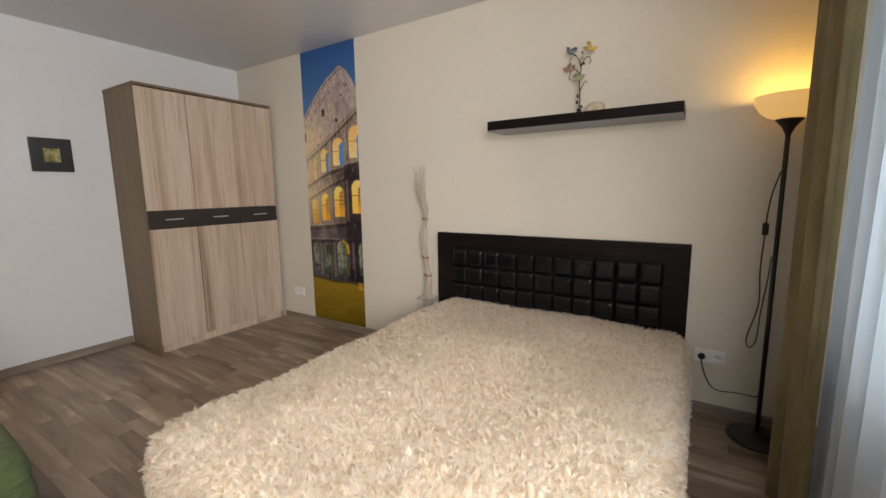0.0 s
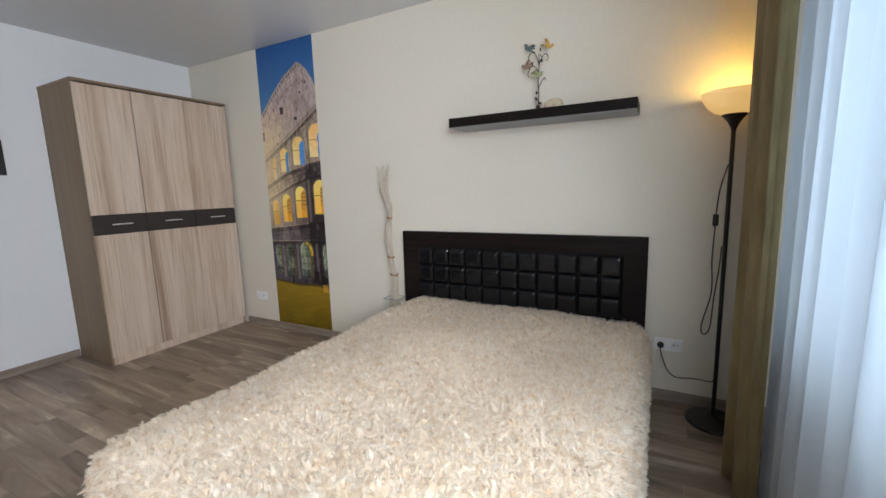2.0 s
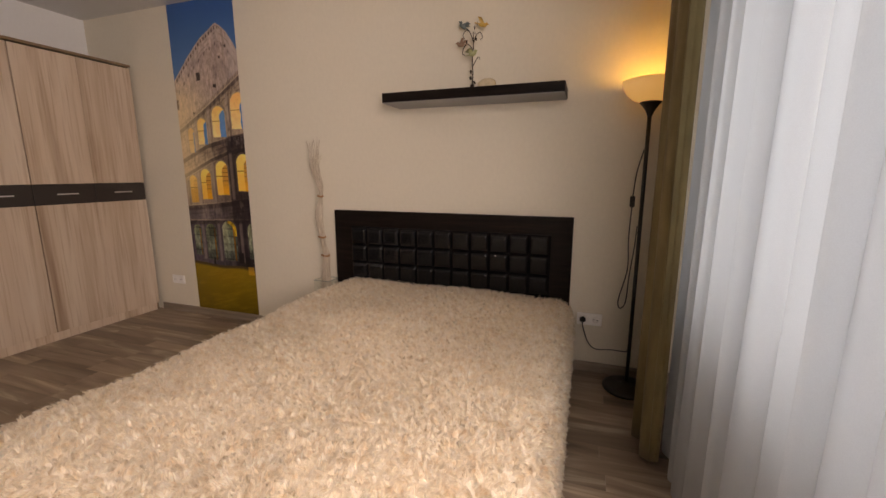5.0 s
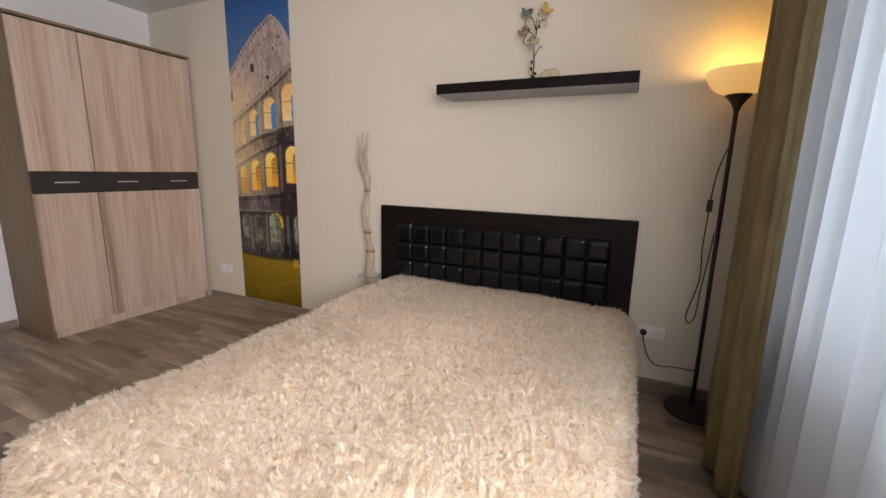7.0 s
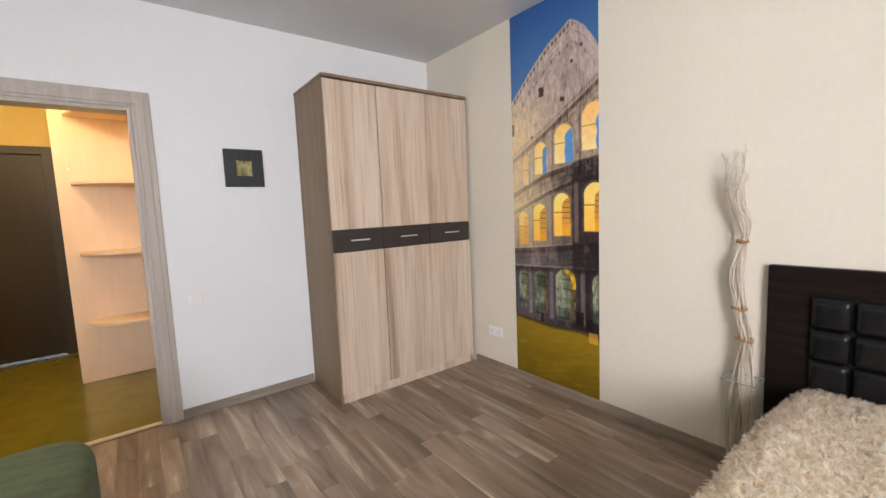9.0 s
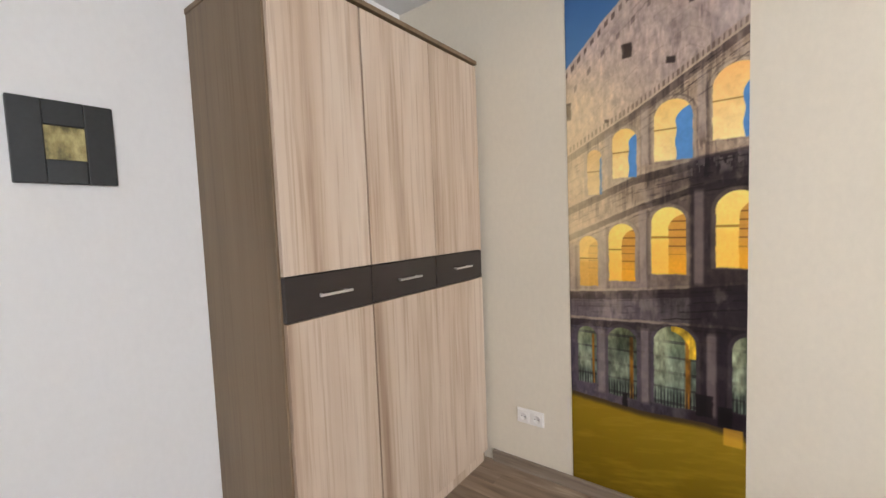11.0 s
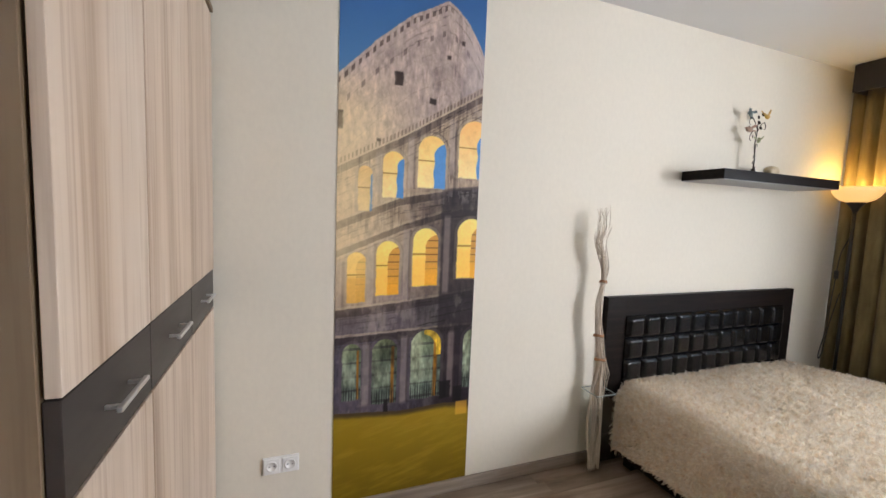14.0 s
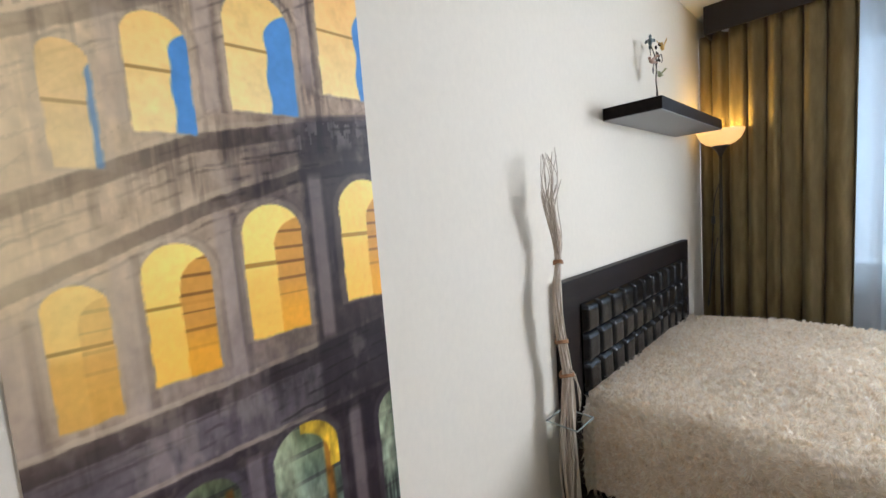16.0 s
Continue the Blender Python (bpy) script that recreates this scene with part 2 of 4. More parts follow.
def cloth_sheer(name):
    m = bpy.data.materials.new(name)
    m.use_nodes = True
    nt = m.node_tree
    nt.nodes.remove(nt.nodes["Principled BSDF"])
    outp = nt.nodes["Material Output"]
    dif, tra, clear = (nt.nodes.new("ShaderNodeBsdf" + k) for k in ("Diffuse", "Translucent", "Transparent"))
    dif.inputs[0].default_value = tra.inputs[0].default_value = (0.74, 0.76, 0.78, 1)
    clear.inputs[0].default_value = (0.97, 0.98, 1, 1)
    a, b = nt.nodes.new("ShaderNodeMixShader"), nt.nodes.new("ShaderNodeMixShader")
    a.inputs[0].default_value = 0.62
    tc, wv = nt.nodes.new("ShaderNodeTexCoord"), nt.nodes.new("ShaderNodeTexNoise")
    wv.inputs["Scale"].default_value = 420
    mr = nt.nodes.new("ShaderNodeMapRange")
    mr.inputs["To Min"].default_value, mr.inputs["To Max"].default_value = 0.16, 0.26
    nt.links.new(tc.outputs["Object"], wv.inputs["Vector"])
    nt.links.new(wv.outputs["Fac"], mr.inputs["Value"])
    nt.links.new(mr.outputs[0], b.inputs[0])
    nt.links.new(dif.outputs[0], a.inputs[1])
    nt.links.new(tra.outputs[0], a.inputs[2])
    nt.links.new(a.outputs[0], b.inputs[1])
    nt.links.new(clear.outputs[0], b.inputs[2])
    nt.links.new(b.outputs[0], outp.inputs[0])
    return m


def printed(name):
    m = bpy.data.materials.new(name)
    m.use_nodes = True
    nt = m.node_tree
    at = nt.nodes.new("ShaderNodeAttribute")
    at.attribute_name = "print"
    b = nt.nodes["Principled BSDF"]
    nt.links.new(at.outputs["Color"], b.inputs["Base Color"])
    b.inputs["Roughness"].default_value = 0.45
    b.inputs["Specular IOR Level"].default_value = 0.3
    return m


def frosted(name):
    m = bpy.data.materials.new(name)
    m.use_nodes = True
    nt = m.node_tree
    b = nt.nodes["Principled BSDF"]
    b.inputs["Base Color"].default_value = (0.70, 0.56, 0.34, 1)
    b.inputs["Roughness"].default_value = 0.4
    b.inputs["Emission Color"].default_value = (1.0, 0.58, 0.16, 1)
    b.inputs["Emission Strength"].default_value = 0.75
    return m


SHEER = cloth_sheer("white_sheer_voile")
PRINT = printed("mural_print")
BOWL = frosted("frosted_lamp_bowl")
HALL_GLOBE = emitter("hall_lamp_glass", (1.0, 0.8, 0.5), 4.0)
CLEAR_GLASS = thin_glass("clear_glass", (0.985, 0.995, 0.99))
GLASS_EDGE = plain2("polished_glass_edge", (0.30, 0.34, 0.32), 0.1, scale=(30, 30, 30), rough=0.12)
PANE_GLASS = glass("window_glass", (0.98, 0.99, 1.0), 0.0)
SKY_CARD = emitter("bright_overcast_distance", (0.86, 0.92, 1.0), 0.7)


# ---- building helpers ----
def mesh_of(name, bm, mat, smooth=False):
    me = bpy.data.meshes.new(name)
    bm.to_mesh(me)
    bm.free()
    if mat:
        me.materials.append(mat)
    if smooth:
        me.shade_smooth()
    return me


def hang(ob, parent):
    ob.parent = parent
    p, off = parent, Vector((0, 0, 0))
    while p:
        off += p.location
        p = None
    ob.matrix_parent_inverse = Matrix.Translation(-off)
    return ob


def part(name, bm, mat, parent=None, label="", smooth=False):
    ob = new(name, mesh_of(name, bm, mat, smooth))
    if parent:
        hang(ob, parent)
    return tagged(ob, label)


def thing(name, place, label, category, group="", kind=""):
    ob = new(name)
    ob.location = place
    ob.empty_display_size = 0.05
    return tagged(ob, label, category, group, kind)


def box(bm, x0, x1, y0, y1, z0, z1, bevel=0.0, seg=2):
    made = bmesh.ops.create_cube(bm, size=1)["verts"]
    for v in made:
        v.co = Vector(((x0 + x1) / 2 + v.co.x * (x1 - x0), (y0 + y1) / 2 + v.co.y * (y1 - y0), (z0 + z1) / 2 + v.co.z * (z1 - z0)))
    if bevel:
        edges = list({e for v in made for e in v.link_edges})
        bmesh.ops.bevel(bm, geom=edges, offset=bevel, segments=seg, affect="EDGES", profile=0.5)
    return bm


def slab(*a, **k):
    return box(bmesh.new(), *a, **k)


def lathe(bm, profile, cx, cy, n=32):
    rings = []
    for r, z in profile:
        rings.append([bm.verts.new((cx + r * math.cos(2 * math.pi * i / n), cy + r * math.sin(2 * math.pi * i / n), z)) for i in range(n)])
    for a, b in zip(rings, rings[1:]):
        for i in range(n):
            bm.faces.new((a[i], a[(i + 1) % n], b[(i + 1) % n], b[i]))
    if profile[0][0] > 1e-4:
        bm.faces.new(list(reversed(rings[0])))
    if profile[-1][0] > 1e-4:
        bm.faces.new(rings[-1])
    return bm


def tube(bm, pts, radius, n=6, tip=None):
    pts = [Vector(p) for p in pts]
    rings = []
    for i, p in enumerate(pts):
        d = (pts[min(i + 1, len(pts) - 1)] - pts[max(i - 1, 0)]).normalized()
        side = d.orthogonal().normalized() if i == 0 else (side - side.dot(d) * d).normalized()
        up = d.cross(side)
        r = radius if tip is None else radius + (tip - radius) * i / (len(pts) - 1)
        rings.append([bm.verts.new(p + r * (math.cos(2 * math.pi * k / n) * side + math.sin(2 * math.pi * k / n) * up)) for k in range(n)])
    for a, b in zip(rings, rings[1:]):
        for k in range(n):
            bm.faces.new((a[k], a[(k + 1) % n], b[(k + 1) % n], b[k]))
    bm.faces.new(list(reversed(rings[0])))
    bm.faces.new(rings[-1])
    return bm


def smooth_line(knots, steps=6):
    """A smooth line through the knots."""
    k = [Vector(p) for p in knots]
    k = [2 * k[0] - k[1]] + k + [2 * k[-1] - k[-2]]
    out = []
    for i in range(1, len(k) - 2):
        for s in range(steps):
            t = s / steps
            a, b, c, d = k[i - 1], k[i], k[i + 1], k[i + 2]
            out.append(0.5 * ((2 * b) + (c - a) * t + (2 * a - 5 * b + 4 * c - d) * t * t + (3 * b - a - 3 * c + d) * t ** 3))
    return out + [k[-2]]


def puff(bm, cx, cy, cz, hx, hy, hz, e=0.4, nu=28, nv=16, rough=0.0):
    """A soft block: a superellipsoid with slight unevenness."""
    def sp(w, p):
        return math.copysign(abs(w) ** p, w)
    rows = []
    for j in range(1, nv):
        v = -math.pi / 2 + math.pi * j / nv
        row = []
        for i in range(nu):
            u = 2 * math.pi * i / nu
            p = Vector((cx + hx * sp(math.cos(v), e) * sp(math.cos(u), e), cy + hy * sp(math.cos(v), e) * sp(math.sin(u), e), cz + hz * sp(math.sin(v), e)))
            if rough:
                p += noise.noise_vector(p * 5) * rough
            row.append(bm.verts.new(p))
        rows.append(row)
    for a, b in zip(rows, rows[1:]):
        for i in range(nu):
            bm.faces.new((a[i], a[(i + 1) % nu], b[(i + 1) % nu], b[i]))
    lo, hi = bm.verts.new((cx, cy, cz - hz)), bm.verts.new((cx, cy, cz + hz))
    for i in range(nu):
        bm.faces.new((lo, rows[0][(i + 1) % nu], rows[0][i]))
        bm.faces.new((hi, rows[-1][i], rows[-1][(i + 1) % nu]))
    return bm


def structure(name, bm, mat, label, category, smooth=False):
    return tagged(part(name, bm, mat, None, "", smooth), label, category, kind="structure")


# ---- large structure ----
H = 2.62            # ceiling height
XW = 5.05           # inner face of the window wall
YB = -4.30          # inner face of the wall behind the walk
DY0, DY1, DZ = -2.99, -2.19, 1.985   # doorway to the hall
WY0, WY1, WZ0, WZ1 = -4.05, -0.88, 0.78, 2.22  # window openings, with a pier between; the one below WP0 is added, unseen
WP0, WP1, WZ2 = -2.46, -2.28, 2.50

structure("wall_bed", slab(-0.12, XW + 0.35, 0, 0.12, 0, H), CREAM, "cream wallpapered wall behind the bed", "wall")
bm = slab(-0.12, 0, DY1, 0, 0, H)
box(bm, -0.12, 0, YB - 0.12, DY0, 0, H)
box(bm, -0.12, 0, DY0, DY1, DZ, H)
structure("wall_door", bm, WHITE_WALL, "white wallpapered wall with the doorway to the hall", "wall")
bm = slab(XW, XW + 0.35, WY1, 0, 0, H)
box(bm, XW, XW + 0.35, WP0, WP1, WZ0, WZ1)
box(bm, XW, XW + 0.35, YB - 0.12, WY0, 0, H)
box(bm, XW, XW + 0.35, WY0, WY1, 0, WZ0)
box(bm, XW, XW + 0.35, WP0, WY1, WZ1, H)
box(bm, XW, XW + 0.35, WY0, WP0, WZ2, H)
structure("wall_window", bm, WHITE_WALL, "white wall with the curtained window and an added unseen opening", "wall")
structure("wall_back", slab(0, XW, YB - 0.12, YB, 0, H), WHITE_WALL, "plain white wall behind the sofa", "wall")
structure("ceiling", slab(-0.12, XW + 0.35, YB - 0.12, 0.12, H, H + 0.1), CEILING, "satin white stretch ceiling", "ceiling")
structure("floor", slab(0, XW, YB, 0, -0.12, -0.008), FLOOR_CORE, "grey-brown laminate floor with staggered wood strips", "floor")

# hall behind the doorway
HX, HE = -1.28, -2.42
structure("floor_hall", slab(-2.6, 0, -4.1, -2.0, -0.12, -0.004), HALL_FLOOR, "glossy olive green hall linoleum", "floor")
structure("wall_hall_shelves", slab(HX - 0.1, HX, -2.69, -2.0, 0, H), HALL_BEIGE, "beige hall wall carrying the corner shelves", "wall")
structure("wall_hall_return", slab(HE, HX - 0.1, -2.69, -2.58, 0, H), HALL_YELLOW, "yellow hall wall beside the entrance door", "wall")
structure("wall_hall_end", slab(HX, -0.12, -2.13, -2.0, 0, H), HALL_YELLOW, "warm yellow end wall of the hall", "wall")
bm = slab(HE - 0.12, HE, -2.80, -2.58, 0, H)
box(bm, HE - 0.12, HE, -4.1, -3.72, 0, H)
box(bm, HE - 0.12, HE, -3.72, -2.80, 2.06, H)
structure("wall_hall_entrance", bm, HALL_YELLOW, "yellow hall wall above the dark entrance door", "wall")
structure("wall_hall_far", slab(HE - 0.12, -0.12, -4.22, -4.1, 0, H), HALL_YELLOW, "yellow far wall of the hall", "wall")
structure("ceiling_hall", slab(HE - 0.12, -0.12, -4.1, -2.0, H, H + 0.1), CEILING, "white hall ceiling", "ceiling")

# baseboards
def baseboard(name, x0, x1, y0, y1):
    structure(name, slab(x0, x1, y0, y1, 0, 0.066, bevel=0.005), BASEBOARD, "grey wood-look baseboard along the wall", "baseboard")


baseboard("baseboard", 0.0, 0.018, -2.095, -1.222)
baseboard("baseboard_bed", 0.57, 2.556, -0.018, 0.0)
baseboard("baseboard_lamp", 4.276, XW - 0.001, -0.018, 0.0)
baseboard("baseboard_door", 0.0, 0.018, YB, -3.085)
baseboard("baseboard_back", 0.019, XW - 0.001, YB, YB + 0.018)

# doorway casing, jambs and threshold
door_case = thing("door_1", (0, -2.59, 0), "open doorway cased in grey wood-look trim", "doorway", kind="structure")
for y0, y1 in ((DY1, DY1 + 0.095), (DY0 - 0.095, DY0)):
    bm = slab(0.0, 0.016, y0, y1, 0, DZ + 0.095, bevel=0.005)
    box(bm, 0.0, 0.024, y0 + 0.018, y1 - 0.03, 0, DZ + 0.06, bevel=0.005)
    part("casing", bm, TRIM, door_case)
bm = slab(0.0, 0.016, DY0, DY1, DZ, DZ + 0.095, bevel=0.005)
box(bm, 0.0, 0.024, DY0 - 0.03, DY1 + 0.03, DZ + 0.018, DZ + 0.062, bevel=0.005)
part("casing", bm, TRIM, door_case)
for y0, y1 in ((DY1 - 0.022, DY1), (DY0, DY0 + 0.022)):
    part("jamb", slab(-0.124, 0.008, y0, y1, 0, DZ, bevel=0.003), TRIM, door_case)
part("head_jamb", slab(-0.124, 0.008, DY0 + 0.022, DY1 - 0.022, DZ - 0.022, DZ, bevel=0.003), TRIM, door_case)
part("threshold", slab(-0.062, -0.018, DY0 + 0.022, DY1 - 0.022, -0.004, 0.007, bevel=0.003), PALE_STRIP, door_case, "pale metal threshold strip")

# entrance door
ent = thing("door_2", (HE, -3.25, 0), "closed dark grey-brown entrance door in a dark frame", "door", kind="structure")
bm = slab(HE - 0.05, HE + 0.02, -2.885, -2.80, 0, 2.06, bevel=0.004)
box(bm, HE - 0.05, HE + 0.02, -3.72, -3.635, 0, 2.06, bevel=0.004)
box(bm, HE - 0.05, HE + 0.02, -3.635, -2.885, 1.985, 2.06, bevel=0.004)
part("door_frame", bm, DOOR_DARK, ent)
part("leaf", slab(HE - 0.06, HE - 0.01, -3.633, -2.887, 0.012, 1.983, bevel=0.004), DOOR_DARK, ent)
hd = part("handle", tube(bmesh.new(), smooth_line([(HE - 0.01, -3.57, 1.0), (HE + 0.05, -3.57, 1.0), (HE + 0.055, -3.5, 1.0), (HE + 0.055, -3.44, 1.0)]), 0.009, 8), CHROME, ent, "chrome handle", True)

# window, sill, glass
win = thing("window_1", (XW + 0.1, (WY0 + WY1) / 2, WZ0), "white plastic window behind the sheer curtain, with an added unseen bay", "window", kind="structure")
xa, xb = XW + 0.24, XW + 0.31
# the first bay is added out of view, to go with the fill lamp
for f0, f1, ft in ((WY0, WP0, WZ2), (WP1, WY1, WZ1)):
    bm = slab(xa, xb, f0, f1, WZ0, WZ0 + 0.07, bevel=0.006)
    box(bm, xa, xb, f0, f1, ft - 0.07, ft, bevel=0.006)
    part("window_frame", bm, PVC, win)
    mull = [f0 + 0.045, (f0 + f1) / 2, f1 - 0.045]
    for yc in mull:
        part("mullion", slab(xa - 0.004, xb + 0.004, yc - 0.044, yc + 0.044, WZ0 + 0.07, ft - 0.07, bevel=0.006), PVC, win)
    for ya, yb in zip(mull, mull[1:]):
        pane = part("pane", slab(xa + 0.03, xa + 0.036, ya + 0.045, yb - 0.045, WZ0 + 0.07, ft - 0.07), PANE_GLASS, win)
        pane.visible_shadow = False
part("window_sill", slab(XW - 0.12, XW + 0.24, WY0 - 0.04, WY1 + 0.04, WZ0 - 0.035, WZ0 - 0.002, bevel=0.01), PVC, win)
tagged(part("backdrop", slab(60, 60.5, -80, 80, -30, 45), SKY_CARD), "bright pale overcast distance", "backdrop", kind="structure")
far_block = thing("apartment_building", (38, -4, -20), "far grey concrete apartment building seen through the sheer", "building")
part("wall", slab(38, 46, -26, 14, -20, -1.5), BUILDING, far_block)
part("roof", slab(37.8, 46.2, -26.2, 14.2, -1.5, -1.1), BUILDING, far_block)


# ---- mural ----
def value_noise(px, pz, freq, seed):
    rng = np.random.RandomState(seed)
    g = rng.rand(97, 97)
    a, b = px * freq, pz * freq
    i, j = np.floor(a).astype(int), np.floor(b).astype(int)
    f, h = a - i, b - j
    f, h = f * f * (3 - 2 * f), h * h * (3 - 2 * h)
    i, j, i1, j1 = i % 97, j % 97, (i + 1) % 97, (j + 1) % 97
    return (g[i, j] * (1 - f) + g[i1, j] * f) * (1 - h) + (g[i, j1] * (1 - f) + g[i1, j1] * f) * h


def cloudy(px, pz, freq, seed, octaves=4):
    out, amp, tot = 0, 1.0, 0
    for k in range(octaves):
        out, tot = out + amp * value_noise(px, pz, freq * 2 ** k, seed + k), tot + amp
        amp *= 0.6
    return out / tot


MX0, MX1 = 1.026, 1.714


def mural_colours(px, pz):
    """The printed picture: dusk sky, a tall curved arcade facade of three storeys with lit arches, and an olive square."""
    def rgb(*c):
        return np.array(c, float)

    def mix(base, mask, colour):
        m = np.clip(mask, 0, 1)[..., None]
        return base * (1 - m) + colour * m

    def edge(d, w=0.004):
        return np.clip(0.5 + d / w, 0, 1)

    f1, f2, f3 = cloudy(px, pz, 9, 3), cloudy(px, pz, 34, 11), cloudy(px * 1.0, pz * 0.35, 70, 23, 3)
    wob = (f2 - 0.5) * 0.012
    # lines of the facade, rising to the bright end
    top = np.interp(px, [1.02, 1.198, 1.356, 1.524, 1.57, 1.63, 1.698, 1.72], [2.03, 2.21, 2.343, 2.433, 2.405, 2.35, 2.247, 2.20]) + wob
    c1 = np.interp(px, [1.02, 1.332, 1.709], [1.635, 1.80, 2.03])
    c2 = np.interp(px, [1.02, 1.311, 1.524, 1.72], [1.392, 1.514, 1.556, 1.580])
    c2b = np.interp(px, [1.02, 1.337, 1.524, 1.72], [1.262, 1.395, 1.452, 1.482])
    c3 = np.interp(px, [1.02, 1.316, 1.55, 1.72], [0.995, 1.018, 1.046, 1.072])
    c3b = np.interp(px, [1.02, 1.72], [0.866, 0.892])
    ground = np.interp(px, [1.02, 1.347, 1.58, 1.72], [0.508, 0.480, 0.490, 0.470]) + wob * 0.5
    # sky
    s = np.clip((pz - 2.05) / 0.57, 0, 1)[..., None]
    col = rgb(94, 134, 176) * (1 - s) + rgb(58, 98, 150) * s
    # stone by storey
    stone = np.empty(px.shape + (3,))
    stone[:] = rgb(158, 143, 136)
    stone = mix(stone, edge(c1 - pz, 0.10), rgb(156, 138, 120))
    stone = mix(stone, edge(c2 - pz, 0.06), rgb(136, 120, 108))
    stone = mix(stone, edge(c3 - pz, 0.05), rgb(100, 92, 94))
    stone = mix(stone, edge(c3b - pz, 0.05), rgb(76, 70, 80))
    fade = np.clip((1.46 - px) / 0.36, 0, 1) * np.clip((pz - 0.95) / 0.3, 0, 1) * np.clip((2.12 - pz) / 0.25, 0, 1)
    stone = mix(stone, fade * 0.6, rgb(206, 186, 152))
    f4 = cloudy(px, pz * 0.8, 120, 61, 2)
    tone = 1.16 + (f1 - 0.5) * 0.16 + (f2 - 0.5) * 0.12 + (f3 - 0.5) * 0.40 + (f4 - 0.5) * 0.12
    stone = stone * np.clip(tone, 0.45, 1.35)[..., None]
    purple = np.clip((cloudy(px, pz, 6, 77) - 0.45) * 3, 0, 1) * np.clip((1.45 - pz) / 0.3, 0, 1)
    stone = mix(stone, purple * 0.28, rgb(104, 96, 124))
    # courses of blocks
    for line, step in ((c1, 0.085), (top, 0.07)):
        k = (line - pz) / step
        stone = mix(stone, (np.abs(k - np.round(k)) < 0.035) * (pz < line) * (pz > c2) * 0.16 * (f2 > 0.5), rgb(96, 84, 78))
    # cornices: dark undercut, pale lip, fine lines
    for line, depth, dark in ((c1, 0.034, 0.6), (c2, 0.034, 0.7), (c2b, 0.028, 0.65), (c3, 0.038, 0.75), (c3b, 0.034, 0.75)):
        d = line - pz + wob * 0.6
        stone = mix(stone, edge(d + 0.012) * edge(-d + 0.0) * 0.55, rgb(204, 186, 160))
        stone = mix(stone, edge(d) * edge(depth - d) * (0.35 + 0.3 * f2) * dark * 1.6, rgb(58, 48, 48))
        for o in (0.045, 0.072):
            stone = mix(stone, edge(0.0030 - np.abs(d - o + wob * 0.5), 0.004) * np.clip((f2 - 0.40) * 4, 0, 1) * 0.5, rgb(70, 60, 58))
    teeth = (np.sin(px * 2 * np.pi / 0.017) > 0.1) * edge(c1 + 0.034 - pz) * edge(pz - c1 - 0.010)
    stone = mix(stone, teeth * 0.5, rgb(92, 78, 68))
    teeth = (np.sin(px * 2 * np.pi / 0.030) > 0.0) * edge(top - 0.018 - pz) * edge(pz - top + 0.042)
    stone = mix(stone, teeth * 0.65 * np.clip((1.56 - px) / 0.03, 0, 1), rgb(74, 60, 58))
    notch = (np.sin(px * 2 * np.pi / 0.062) > 0.72) * edge(top - 0.125 - pz) * edge(pz - top + 0.150)
    stone = mix(stone, notch * 0.4, rgb(70, 58, 58))
    # rain streaks and soot under the cornices
    streak = cloudy(px * 1.0, pz * 0.06, 90, 141, 3)
    for line in (c1, c2, c3, c3b):
        d = line - pz
        stone = mix(stone, np.clip((streak - 0.52) * 5, 0, 1) * np.clip(1 - d / 0.13, 0, 1) * edge(d) * 0.55, rgb(62, 54, 54))
    stone = mix(stone, np.clip((cloudy(px, pz, 20, 171, 4) - 0.56) * 6, 0, 1) * np.where(pz > c1, 0.10, 0.15), rgb(84, 74, 74))
    stone = mix(stone, np.clip((cloudy(px, pz, 26, 191, 4) - 0.58) * 6, 0, 1) * np.where(pz > c1, 0.12, 0.15), rgb(214, 198, 174))
    # small openings in the attic
    for hx, hz, w, h in ((1.458, 1.972, 0.034, 0.026), (1.292, 2.052, 0.040, 0.060), (1.034, 1.842, 0.026, 0.075), (1.205, 1.770, 0.018, 0.014),
                         (1.530, 2.180, 0.020, 0.018), (1.600, 2.255, 0.018, 0.020)):
        hole = edge(w / 2 - np.abs(px - hx + wob), 0.006) * edge(h / 2 - np.abs(pz - hz + wob), 0.006)
        stone = mix(stone, hole * 0.85, rgb(58, 48, 46))
    stone = mix(stone, np.clip((px - 1.585) / 0.05, 0, 1) * edge(pz - c1 - 0.04) * 0.35, rgb(196, 186, 186))
    # the darker end past the break
    dark = edge(px - 1.524 + wob, 0.012) * edge(c2 - pz + 0.012, 0.008)
    dark = dark * np.clip(1.15 - (px - 1.60) * 4 * (pz > 1.14) * (pz < 1.44), 0.35, 1)
    stone = mix(stone, dark * 0.72 * (0.65 + 0.6 * f2), rgb(62, 52, 58))
    stone = mix(stone, edge(px - 1.524, 0.01) * edge(c2 - pz, 0.006) * edge(pz - c2b - 0.035, 0.02) * (f3 > 0.58) * 0.6, rgb(170, 160, 156))
    # broken ink lines and dark washes, denser towards the foot and the dark end
    weight = np.clip((px - 1.08) / 0.45, 0.25, 1) * np.where(pz > c1, 0.5, 1.0)
    strokes = np.clip((cloudy(px, pz * 0.12, 55, 281, 3) - 0.54) * 7, 0, 1) * np.clip((cloudy(px, pz, 7, 287, 3) - 0.42) * 5, 0, 1)
    stone = mix(stone, strokes * weight * np.where(pz < c2, 0.6, 0.4), rgb(44, 36, 40))
